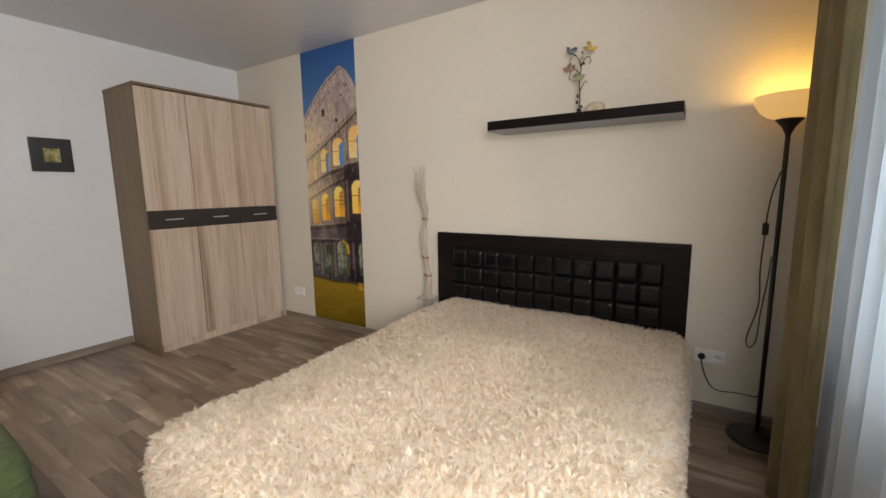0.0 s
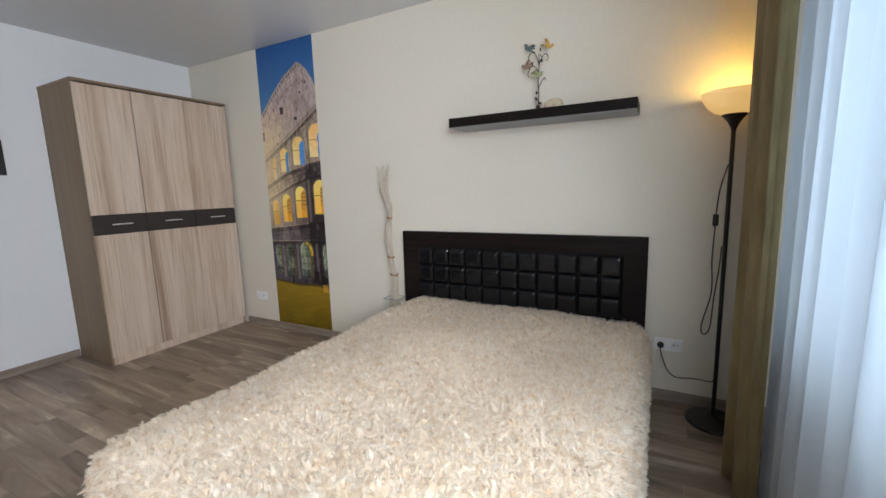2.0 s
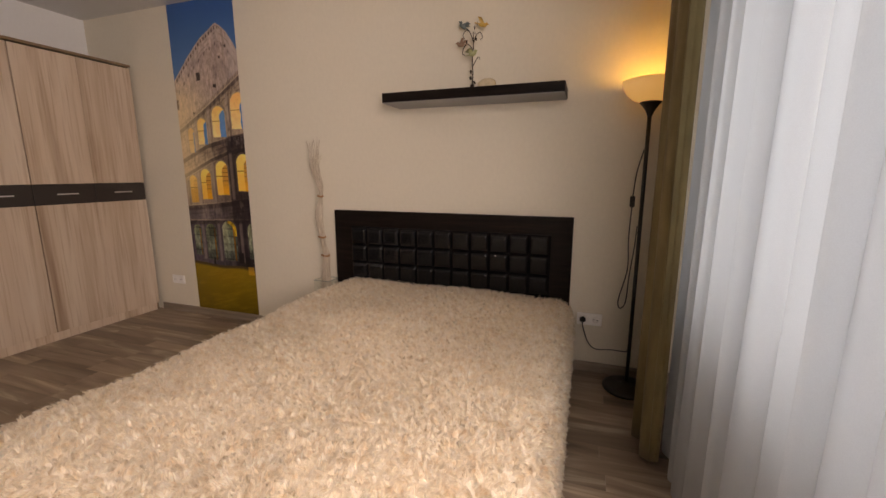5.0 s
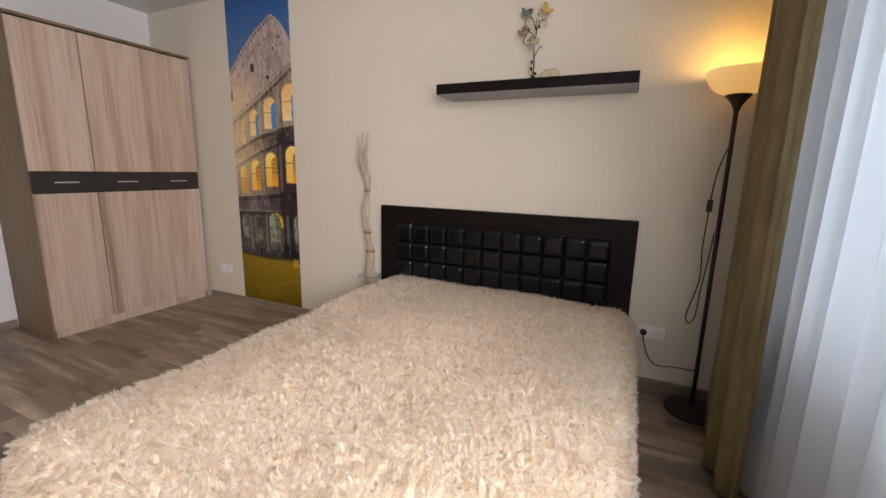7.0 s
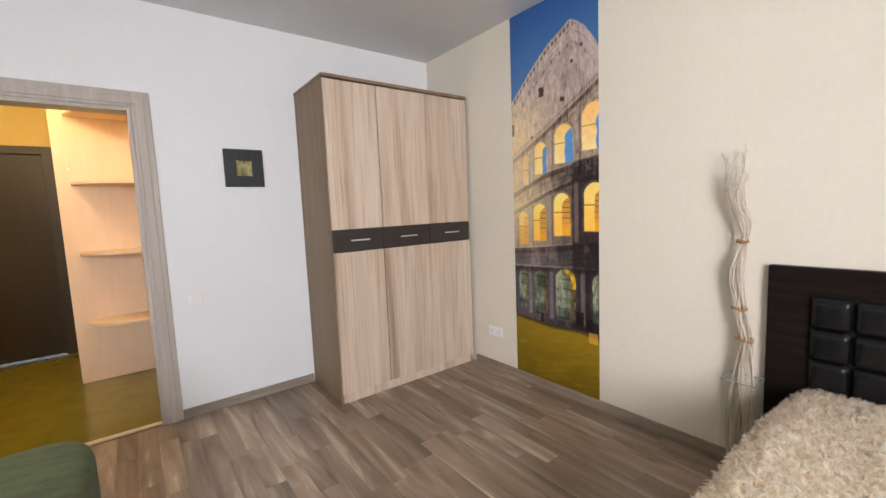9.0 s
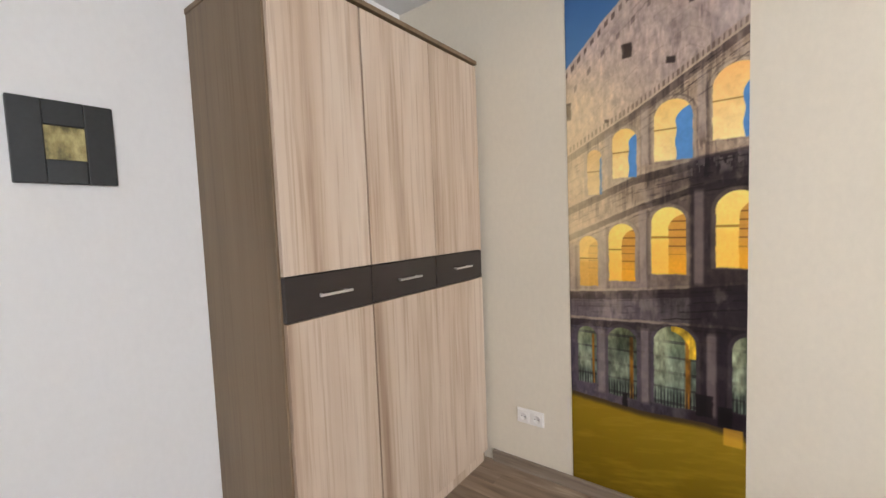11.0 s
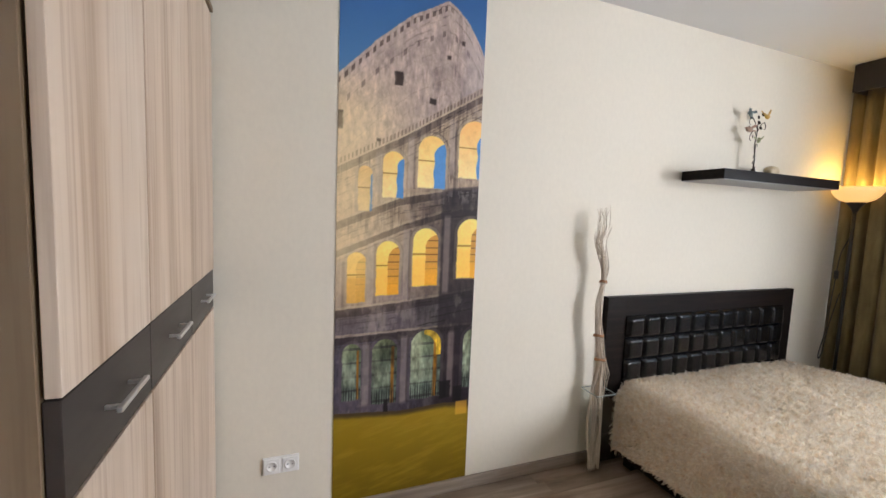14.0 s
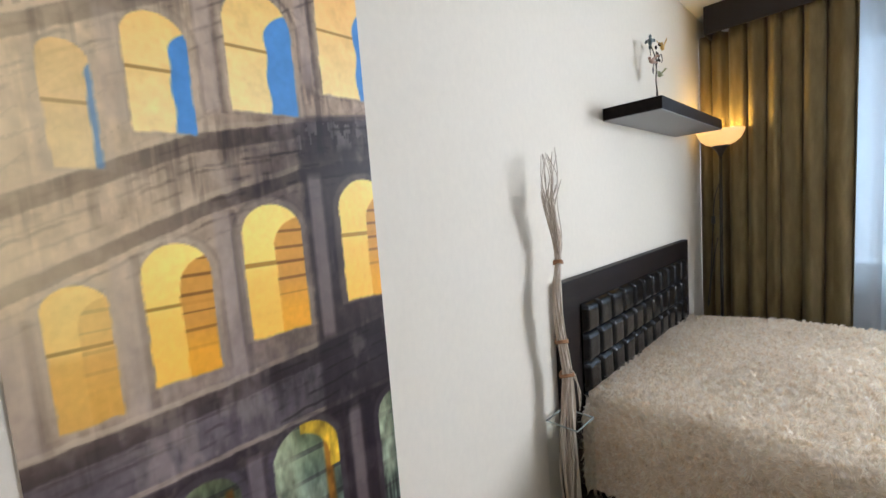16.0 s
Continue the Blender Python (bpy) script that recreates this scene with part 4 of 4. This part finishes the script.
def make_tree():
    t = thing("tree_figurine", (3.628, -0.080, 1.766), "dark metal tree ornament with four ceramic birds", "figurine")
    o = Vector((3.628, -0.080, 1.770))
    part("foot", lathe(bmesh.new(), [(0.022, 1.765), (0.024, 1.772), (0.017, 1.790), (0.012, 1.806), (0.013, 1.815), (0.006, 1.818)], o.x, o.y, 18), BRONZE, t, "", True)
    bm = bmesh.new()

    def twig(pts, r):
        tube(bm, [o + Vector((p[0], p[1], p[2] * 1.13)) for p in smooth_line(pts, 7)], r, 6, r * 0.6)
    twig([(0, 0, 0.04), (0.003, 0, 0.10), (-0.003, 0.004, 0.17), (0.004, 0.002, 0.24), (0.002, 0, 0.31)], 0.0042)
    twig([(0, 0, 0.22), (-0.03, -0.004, 0.25), (-0.055, -0.002, 0.235), (-0.065, 0, 0.205), (-0.05, 0, 0.195)], 0.003)
    twig([(0.003, 0, 0.26), (-0.02, 0.01, 0.31), (-0.045, 0.012, 0.325), (-0.065, 0.01, 0.30), (-0.055, 0.01, 0.28)], 0.003)
    twig([(0.003, 0, 0.25), (0.025, -0.008, 0.29), (0.05, -0.01, 0.30), (0.062, -0.01, 0.275), (0.05, -0.01, 0.262)], 0.003)
    twig([(0, 0, 0.13), (0.02, 0.012, 0.17), (0.035, 0.016, 0.185), (0.042, 0.014, 0.17)], 0.0028)
    part("trunk", bm, BRONZE, t, "", True)
    for x, y, z, turn in ((-0.012, 0, 0.075, 20), (0.012, 0.004, 0.052, 160), (-0.010, 0, 0.108, 40), (-0.040, 0.006, 0.262, 70), (-0.020, 0.01, 0.222, 20), (0.014, 0, 0.300, 110),
                          (0.010, 0.004, 0.330, 80), (0.030, -0.008, 0.345, 100), (0.022, -0.006, 0.270, 140)):
        bm = puff(bmesh.new(), 0, 0, 0, 0.0075, 0.0022, 0.012, 1.0, 10, 8)
        m = Matrix.Translation(o + Vector((x, y, z * 1.13))) @ Euler((0, radians(turn * 0.4 - 20), radians(turn))).to_matrix().to_4x4()
        bm.transform(m)
        part("leaf", bm, BRONZE, t, "", True)
    for x, y, z, turn, tilt, mat in ((-0.066, 0.008, 0.345, 200, 35, BIRD_BLUE), (0.062, -0.012, 0.335, 10, -15, BIRD_GOLD), (-0.075, 0, 0.250, 170, 5, BIRD_TAN), (0.004, -0.014, 0.195, 30, 20, BIRD_GREEN)):
        bm = puff(bmesh.new(), 0, 0, 0, 0.022, 0.010, 0.011, 0.9, 14, 10)
        puff(bm, 0.020, 0, 0.009, 0.009, 0.0075, 0.008, 1.0, 10, 8)
        bmesh.ops.create_cone(bm, cap_ends=True, segments=6, radius1=0.0025, radius2=0.0003, depth=0.010, matrix=Matrix.Translation((0.032, 0, 0.009)) @ Euler((0, radians(90), 0)).to_matrix().to_4x4())
        for s in (1, -1):
            vs = [bm.verts.new(p) for p in ((0.008, s * 0.008, 0.006), (-0.010, s * 0.008, 0.006), (-0.030, s * 0.024, 0.026), (-0.012, s * 0.022, 0.028),
                                            (0.008, s * 0.006, 0.009), (-0.010, s * 0.006, 0.009), (-0.030, s * 0.022, 0.029), (-0.012, s * 0.020, 0.031))]
            for f in ((0, 1, 2, 3), (4, 5, 6, 7), (0, 1, 5, 4), (1, 2, 6, 5), (2, 3, 7, 6), (3, 0, 4, 7)):
                bm.faces.new([vs[i] for i in f])
        box(bm, -0.044, -0.016, -0.007, 0.007, -0.001, 0.003, bevel=0.001)
        bm.transform(Matrix.Translation(o + Vector((x, y, z * 1.13))) @ Euler((0, radians(-tilt), radians(turn))).to_matrix().to_4x4() @ Matrix.Scale(1.1, 4))
        part("bird", bm, mat, t, "glazed ceramic bird", True)


make_tree()
shell = thing("shell_ornament", (3.72, -0.11, 1.765), "pale rounded shell ornament lying on the shelf", "ornament")
bm = puff(bmesh.new(), 3.735, -0.125, 1.801, 0.052, 0.038, 0.036, 0.85, 22, 14, 0.004)
part("shell", bm, STONE_SHELL, shell, "", True)
part("whorl", puff(bmesh.new(), 3.700, -0.140, 1.796, 0.022, 0.020, 0.024, 0.9, 14, 10, 0.003), STONE_SHELL, shell, "", True)


# ---- floor lamp ----
def make_lamp():
    x, y = 4.63, -0.17
    fl = thing("floor_lamp", (x, y, 0), "black uplighter floor lamp glowing with frosted bowl shade", "lamp")
    part("base", lathe(bmesh.new(), [(0.130, 0.0), (0.135, 0.006), (0.134, 0.018), (0.120, 0.026), (0.030, 0.034), (0.016, 0.05)], x, y, 40), BLACK_METAL, fl, "", True)
    part("pole", lathe(bmesh.new(), [(0.0105, 0.045), (0.0105, 0.60), (0.0115, 0.602), (0.0115, 0.612), (0.0105, 0.614), (0.0105, 1.12), (0.0115, 1.122), (0.0115, 1.132), (0.0105, 1.134), (0.0105, 1.575)], x, y, 14), BLACK_METAL, fl, "", True)
    part("cone", lathe(bmesh.new(), [(0.010, 1.565), (0.014, 1.580), (0.026, 1.606), (0.046, 1.632), (0.056, 1.641), (0.054, 1.645), (0.01, 1.640)], x, y, 28), BLACK_METAL, fl, "", True)
    prof = [(0.050, 1.644), (0.090, 1.660), (0.118, 1.685), (0.137, 1.718), (0.146, 1.752), (0.143, 1.753), (0.133, 1.719), (0.114, 1.688), (0.087, 1.664), (0.048, 1.648)]
    part("shade", lathe(bmesh.new(), prof, x, y, 40), BOWL, fl, "glowing frosted bowl shade", True)
    # cord with inline switch and a hanging loop, down to the socket
    line = smooth_line([(x - 0.012, y, 1.40), (x - 0.035, y + 0.03, 1.28), (x - 0.045, y + 0.04, 1.145)], 6)
    line2 = smooth_line([(x - 0.045, y + 0.04, 1.09), (x - 0.048, y + 0.05, 0.90), (x - 0.040, y + 0.06, 0.72), (x - 0.075, y + 0.07, 0.53), (x - 0.062, y + 0.075, 0.475),
                         (x - 0.035, y + 0.07, 0.52), (x - 0.028, y + 0.06, 0.68), (x - 0.015, y + 0.04, 0.86), (x - 0.012, y + 0.02, 0.98)], 8)
    line3 = smooth_line([(4.362, -0.040, 0.352), (4.366, -0.062, 0.32), (4.40, -0.05, 0.22), (4.45, -0.045, 0.175), (4.54, -0.05, 0.185), (4.616, -0.10, 0.205), (4.620, -0.155, 0.24)], 8)
    part("cord", tube(bmesh.new(), line, 0.0032, 6), BLACK, fl, "thin black cord", True)
    part("cord", tube(bmesh.new(), line2, 0.0032, 6), BLACK, fl, "thin black cord", True)
    part("cord", tube(bmesh.new(), line3, 0.0032, 6), BLACK, fl, "thin black cord", True)
    part("switch", slab(x - 0.058, x - 0.032, y + 0.028, y + 0.050, 1.085, 1.148, bevel=0.006), BLACK, fl, "black inline cord switch")
    bm = lathe(bmesh.new(), [(0.018, 0), (0.019, 0.012), (0.012, 0.024), (0.006, 0.030)], 0, 0, 18)
    bm.transform(Matrix.Translation((4.362, -0.016, 0.355)) @ Euler((radians(90), 0, 0)).to_matrix().to_4x4())
    part("plug", bm, BLACK, fl, "black mains plug", True)


make_lamp()


# ---- sockets and switch ----
def make_socket(cx, z, label):
    s = thing("double_socket", (cx, 0, z), label, "socket", "wall sockets")
    part("plate", slab(cx - 0.076, cx + 0.076, -0.009, -0.001, z - 0.040, z + 0.040, bevel=0.003), PLASTIC, s)
    for o in (-0.038, 0.038):
        bm = slab(cx + o - 0.033, cx + o + 0.033, -0.013, -0.009, z - 0.033, z + 0.033, bevel=0.0015)
        f = part("socket_face", bm, PLASTIC, s)
        bm = lathe(bmesh.new(), [(0.0235, 0.0), (0.0235, 0.0030), (0.0195, 0.0030), (0.0190, 0.0006)], 0, 0, 24)
        bm.transform(Matrix.Translation((cx + o, -0.013, z)) @ Euler((radians(90), 0, 0)).to_matrix().to_4x4())
        part("rim", bm, PLASTIC, f, "", True)
        bm = bmesh.new()
        for px in (-0.0095, 0.0095):
            lathe(bm, [(0.0028, 0), (0.0028, 0.0035)], px, 0, 10)
        bm.transform(Matrix.Translation((cx + o, -0.0112, z)) @ Euler((radians(90), 0, 0)).to_matrix().to_4x4())
        part("pin_hole", bm, BLACK, f)


make_socket(0.803, 0.309, "white double wall socket beside the wardrobe")
make_socket(4.402, 0.355, "white double wall socket with lamp plug in it")
sw = thing("light_switch", (0, -1.957, 0.79), "white double rocker light switch by the doorway", "switch")
part("plate", slab(0.001, 0.009, -1.998, -1.916, 0.750, 0.831, bevel=0.003), PLASTIC, sw)
for y0, y1 in ((-1.988, -1.9585), (-1.9555, -1.926)):
    bm = slab(0.009, 0.014, y0, y1, 0.760, 0.821, bevel=0.002)
    part("rocker", bm, PLASTIC, sw)

# ---- small picture ----
pic = thing("picture", (0.0, -1.5975, 1.643), "small square black picture with a golden centre", "picture")
for y0, y1, z0, z1 in ((-1.721, -1.646, 1.516, 1.770), (-1.548, -1.474, 1.516, 1.770), (-1.646, -1.548, 1.516, 1.590), (-1.646, -1.548, 1.694, 1.770)):
    part("frame_side", slab(0.002, 0.026, y0, y1, z0, z1, bevel=0.003), PIC_FRAME, pic)
part("image", slab(0.003, 0.016, -1.646, -1.548, 1.590, 1.694), GOLD_PIC, pic, "olive golden inset image")


# ---- twig bundle in the glass vase ----
def make_vase():
    x, y = 2.490, -0.092
    v = thing("glass_vase", (x, y, 0), "tall square clear glass vase standing on the floor", "vase")
    bm = slab(x - 0.068, x + 0.068, y - 0.068, y + 0.068, 0.0, 0.014, bevel=0.003)
    part("bottom", bm, CLEAR_GLASS, v)
    for k, (x0, x1, y0, y1) in enumerate(((-0.068, -0.063, -0.068, 0.068), (0.063, 0.068, -0.068, 0.068), (-0.063, 0.063, -0.068, -0.063), (-0.063, 0.063, 0.063, 0.068))):
        g = part("glass_side", slab(x + x0, x + x1, y + y0, y + y1, 0.014, 0.475, bevel=0.0015), CLEAR_GLASS, v)
        g.visible_shadow = False


    rim = bmesh.new()
    for x0, x1, y0, y1 in ((-0.068, -0.063, -0.068, 0.068), (0.063, 0.068, -0.068, 0.068), (-0.063, 0.063, -0.068, -0.063), (-0.063, 0.063, 0.063, 0.068)):
        box(rim, x + x0, x + x1, y + y0, y + y1, 0.475, 0.480, bevel=0.001)
    part("rim", rim, GLASS_EDGE, v, "dark polished glass rim")


def make_twigs():
    t = thing("twig_bundle", (2.44, -0.12, 0.02), "bundle of wavy white-washed decorative twigs tied with raffia", "decoration")
    mid = [(0, 0, 0.02), (0.004, 0, 0.25), (0.002, 0.0, 0.47), (0.012, 0.004, 0.66), (-0.012, 0.006, 0.80), (-0.030, 0.008, 0.97), (-0.008, 0.006, 1.107), (-0.014, 0.004, 1.20), (-0.050, 0.004, 1.32), (-0.040, 0.006, 1.42), (-0.046, 0.010, 1.54)]
    wide = [0.056, 0.052, 0.044, 0.026, 0.022, 0.030, 0.014, 0.026, 0.044, 0.066, 0.070]
    rng = random.Random(8)
    for k in range(26):
        a = rng.uniform(0, 2 * math.pi)
        r0 = rng.uniform(0.25, 1.0)
        end = len(mid) - (1 if rng.random() < 0.35 else 0)
        pts = []
        for i in range(end):
            m, w = mid[i], wide[i]
            b = a + 0.8 * math.sin(i * 1.3 + k)
            pts.append((2.478 + m[0] + w * r0 * math.cos(b) + rng.uniform(-0.010, 0.010), -0.092 + m[1] + w * r0 * 0.6 * math.sin(b), m[2] + (rng.uniform(-0.05, 0.0) if i == end - 1 else 0)))
        part("twig", tube(bmesh.new(), smooth_line(pts, 5), rng.uniform(0.0034, 0.0056), 6, 0.0014), STICK, t, "", True)
    for i in (3, 4, 6):
        m, w = mid[i], wide[i] + 0.007
        ring = [(2.478 + m[0] + w * math.cos(s), -0.092 + m[1] + w * 0.72 * math.sin(s), m[2] + 0.004 * math.sin(2 * s)) for s in np.linspace(0, 2 * math.pi, 20)]
        bm = tube(bmesh.new(), ring, 0.0042, 6)
        tube(bm, [(p[0], p[1], p[2] + 0.007) for p in ring], 0.0036, 6)
        part("tie", bm, TIE, t, "brown raffia tie", True)
    for k in range(3):
        pts = [(2.49, -0.097, 0.69), (2.505 + 0.012 * k, -0.117, 0.66 - 0.03 * k), (2.50 + 0.01 * k, -0.127, 0.60 - 0.02 * k), (2.515, -0.122, 0.55 - 0.02 * k)]
        part("tendril", tube(bmesh.new(), smooth_line(pts, 5), 0.002, 5, 0.001), STICK, t, "", True)


make_vase()
make_twigs()


# ---- curtains ----
def hanging(y0, y1, x_of, z0, z1, amp0, amp1, folds, seed, ny, nz, sharp=1.0, lean=0.0, over=0.35):
    """A hanging cloth along y with uneven folds that widen downwards."""
    rng = np.random.RandomState(seed)
    s = np.linspace(0, 1, ny)
    knots = np.cumsum(rng.uniform(0.6, 1.4, folds * 2 + 1))
    knots = (knots - knots[0]) / (knots[-1] - knots[0])
    phase = np.interp(s, knots, np.arange(folds * 2 + 1)) * math.pi
    depth = np.interp(s, np.linspace(0, 1, folds + 1), rng.uniform(0.5, 1.0, folds + 1))
    drift = np.interp(s, np.linspace(0, 1, folds + 1), rng.uniform(-1, 1, folds + 1))
    rows = []
    for j in range(nz):
        t = j / (nz - 1)
        amp = amp1 + (amp0 - amp1) * t
        wave = np.sin(phase + drift * 0.5 * (1 - t))
        wave = np.sign(wave) * np.abs(wave) ** sharp
        fine = 0.18 * np.sin(phase * 2.7 + seed + 2 * (1 - t))
        y = y0 + (y1 - y0) * s + np.cos(phase) * amp * over + drift * 0.012 * (1 - t)
        x = x_of(s) + amp * depth * (wave + fine) + lean * (1 - t) * (1 - s)
        z = np.full(ny, z0 + (z1 - z0) * t) + (0.006 * np.sin(phase) if j == 0 else 0)
        rows.append(np.stack([x, y, z], 1))
    co = np.concatenate(rows)
    idx = np.arange(ny * nz).reshape(nz, ny)
    q = np.stack([idx[:-1, :-1], idx[:-1, 1:], idx[1:, 1:], idx[1:, :-1]], -1).reshape(-1, 4)
    return co.tolist(), q.tolist()


def cloth(name, data, mat, parent, thick):
    me = bpy.data.meshes.new(name)
    me.from_pydata(data[0], [], data[1])
    me.materials.append(mat)
    me.shade_smooth()
    ob = hang(new(name, me), parent)
    if thick:
        md = ob.modifiers.new("thickness", "SOLIDIFY")
        md.thickness, md.offset = thick, 0
    return ob


cur = thing("curtain", (4.76, -0.42, 0.02), "heavy olive-brown velvet curtain hanging in deep folds", "curtain")
cloth("cloth", hanging(-0.88, -0.03, lambda s: 4.652 + 0.130 * s ** 1.2, 0.022, 2.46, 0.056, 0.062, 8, 4, 400, 30, 0.85, 0.010), CURTAIN, cur, 0.004)
she = thing("sheer_curtain", (4.80, -1.6, 0.02), "white translucent sheer curtain hanging in soft folds", "curtain")
cloth("cloth", hanging(-2.26, -0.70, lambda s: 4.775 + 0 * s, 0.028, 2.50, 0.040, 0.056, 11, 9, 760, 26, 0.8, 0.0, 0.85), SHEER, she, 0)
pel = thing("pelmet", (4.74, -2.2, 2.45), "dark brown cloth-covered pelmet board under the ceiling", "pelmet")
part("front_board", slab(4.590, 4.608, YB + 0.05, -0.085, 2.425, H - 0.003, bevel=0.004), PELMET, pel)
part("end_board", slab(4.608, 5.04, -0.103, -0.085, 2.425, H - 0.003, bevel=0.003), PELMET, pel)
rail = thing("curtain_rail", (4.80, -2.2, 2.56), "white double curtain rail hidden behind the pelmet", "curtain rail")
part("track", slab(4.690, 4.712, YB + 0.06, -0.07, 2.56, 2.575), PVC, rail)
part("track", slab(4.742, 4.762, YB + 0.06, -0.07, 2.56, 2.575), PVC, rail)


# ---- green sofa ----
def make_sofa():
    s = thing("sofa", (1.9, -3.1, 0), "green chenille sofa with soft rolled cushions", "sofa")
    part("seat", puff(bmesh.new(), 1.95, -3.08, 0.265, 0.44, 0.70, 0.215, 0.26, 64, 32, 0.014), SOFA, s, "", True)
    part("seat_welt", puff(bmesh.new(), 1.96, -3.08, 0.19, 0.455, 0.712, 0.145, 0.30, 60, 24, 0.010), SOFA, s, "", True)
    part("backrest", puff(bmesh.new(), 1.60, -3.08, 0.437, 0.33, 0.665, 0.170, 0.20, 64, 32, 0.012), SOFA, s, "", True)
    seam = []
    for i in range(97):
        u = 2 * math.pi * i / 96
        cu, su = math.cos(u), math.sin(u)
        q = Vector((1.95 + 0.437 * math.copysign(abs(cu) ** 0.26, cu), -3.08 + 0.697 * math.copysign(abs(su) ** 0.26, su), 0.345))
        seam.append(q + noise.noise_vector(q * 5) * 0.014)
    part("piping", tube(bmesh.new(), seam, 0.007, 6), SOFA, s, "green corded seam piping", True)
    part("base", slab(1.42, 2.36, -3.70, -2.42, 0.035, 0.12, bevel=0.02), SOFA, s)
    for x in (1.5, 2.28):
        for y in (-3.6, -2.5):
            part("leg", lathe(bmesh.new(), [(0.022, 0), (0.026, 0.04)], x, y, 14), BLACK, s)


make_sofa()


# ---- hall things ----
def make_corner_shelves():
    u = thing("corner_shelf", (HX, -2.13, 0.5), "four rounded beige corner shelves in the hall", "shelf")
    for z in (0.50, 1.06, 1.61, 2.15):
        bm = bmesh.new()
        n = 20
        ring = [(HX + 0.001, -2.131)] + [(HX + 0.001 + 0.36 * math.sin(math.pi / 2 * i / n) ** 0.8, -2.131 - 0.47 * math.cos(math.pi / 2 * i / n) ** 0.8) for i in range(n + 1)]
        lo = [bm.verts.new((x, y, z)) for x, y in ring]
        hi = [bm.verts.new((x, y, z + 0.024)) for x, y in ring]
        bm.faces.new(lo)
        bm.faces.new(list(reversed(hi)))
        for i in range(len(ring)):
            k = (i + 1) % len(ring)
            bm.faces.new((lo[k], lo[i], hi[i], hi[k]))
        bmesh.ops.recalc_face_normals(bm, faces=bm.faces)
        part("board", bm, HALL_BEIGE, u)
    return u


make_corner_shelves()
hook = thing("wall_hook", (HX, -2.60, 1.75), "small pale hook on the hall wall", "hook")
part("knob", puff(bmesh.new(), HX + 0.012, -2.60, 1.735, 0.011, 0.010, 0.012, 0.9, 12, 8), PLASTIC, hook, "", True)
part("knob", puff(bmesh.new(), HX + 0.012, -2.60, 1.775, 0.011, 0.008, 0.009, 0.9, 12, 8), PLASTIC, hook, "", True)
hl = thing("hall_ceiling_lamp", (-0.75, -3.05, H), "round glowing glass lamp on the hall ceiling", "lamp")
part("mount", lathe(bmesh.new(), [(0.10, H - 0.02), (0.10, H - 0.001)], -0.75, -3.05, 28), PLASTIC, hl)
part("globe", lathe(bmesh.new(), [(0.02, H - 0.105), (0.07, H - 0.095), (0.11, H - 0.06), (0.115, H - 0.022)], -0.75, -3.05, 28), HALL_GLOBE, hl, "", True)


# ---- floor strips ----
def lay_floor():
    floor = bpy.data.objects["floor"]
    width, gap = 0.0975, 0.0005
    rng = random.Random(3)
    lengths = (0.42, 0.58, 0.74, 0.90)
    shared = {}
    for L in lengths:
        shared[L] = mesh_of("floor_strip", slab(-L / 2 + gap / 2, L / 2 - gap / 2, -width / 2 + gap / 2, width / 2 - gap / 2, -0.008, 0.0, bevel=0.0005, seg=1), FLOOR_STRIP)
    rest = bmesh.new()
    y, count = 0.0, 0
    while y > YB + 0.01:
        yc = y - width / 2
        x = -rng.uniform(0.02, 0.4)
        while x < XW:
            L = rng.choice(lengths)
            x0, x1 = x, x + L
            if x0 >= 0 and x1 <= XW and yc - width / 2 > YB and yc > -2.75 and x1 < 4.9 and not (x0 > 2.75 and x1 < 4.25 and yc > -2.0) and count < 300:
                ob = hang(new("floor_strip", shared[L]), floor)
                ob.location = (x0 + L / 2, yc, 0)
                if rng.random() < 0.5:
                    ob.rotation_euler = (0, 0, math.pi)
                count += 1
            else:
                a, b = max(x0, 0.0) + gap / 2, min(x1, XW) - gap / 2
                lo = max(yc - width / 2, YB) + gap / 2
                if b - a > 0.01:
                    vs = [rest.verts.new(p) for p in ((a, lo, -0.008), (b, lo, -0.008), (b, y - gap / 2, -0.008), (a, y - gap / 2, -0.008),
                                                      (a, lo, 0), (b, lo, 0), (b, y - gap / 2, 0), (a, y - gap / 2, 0))]
                    for f in ((4, 5, 6, 7), (0, 1, 5, 4), (1, 2, 6, 5), (2, 3, 7, 6), (3, 0, 4, 7)):
                        rest.faces.new([vs[i] for i in f])
            x = x1
        y -= width
    tagged(part("floor_strips_rest", rest, FLOOR_REST, floor), kind="stuff")


lay_floor()
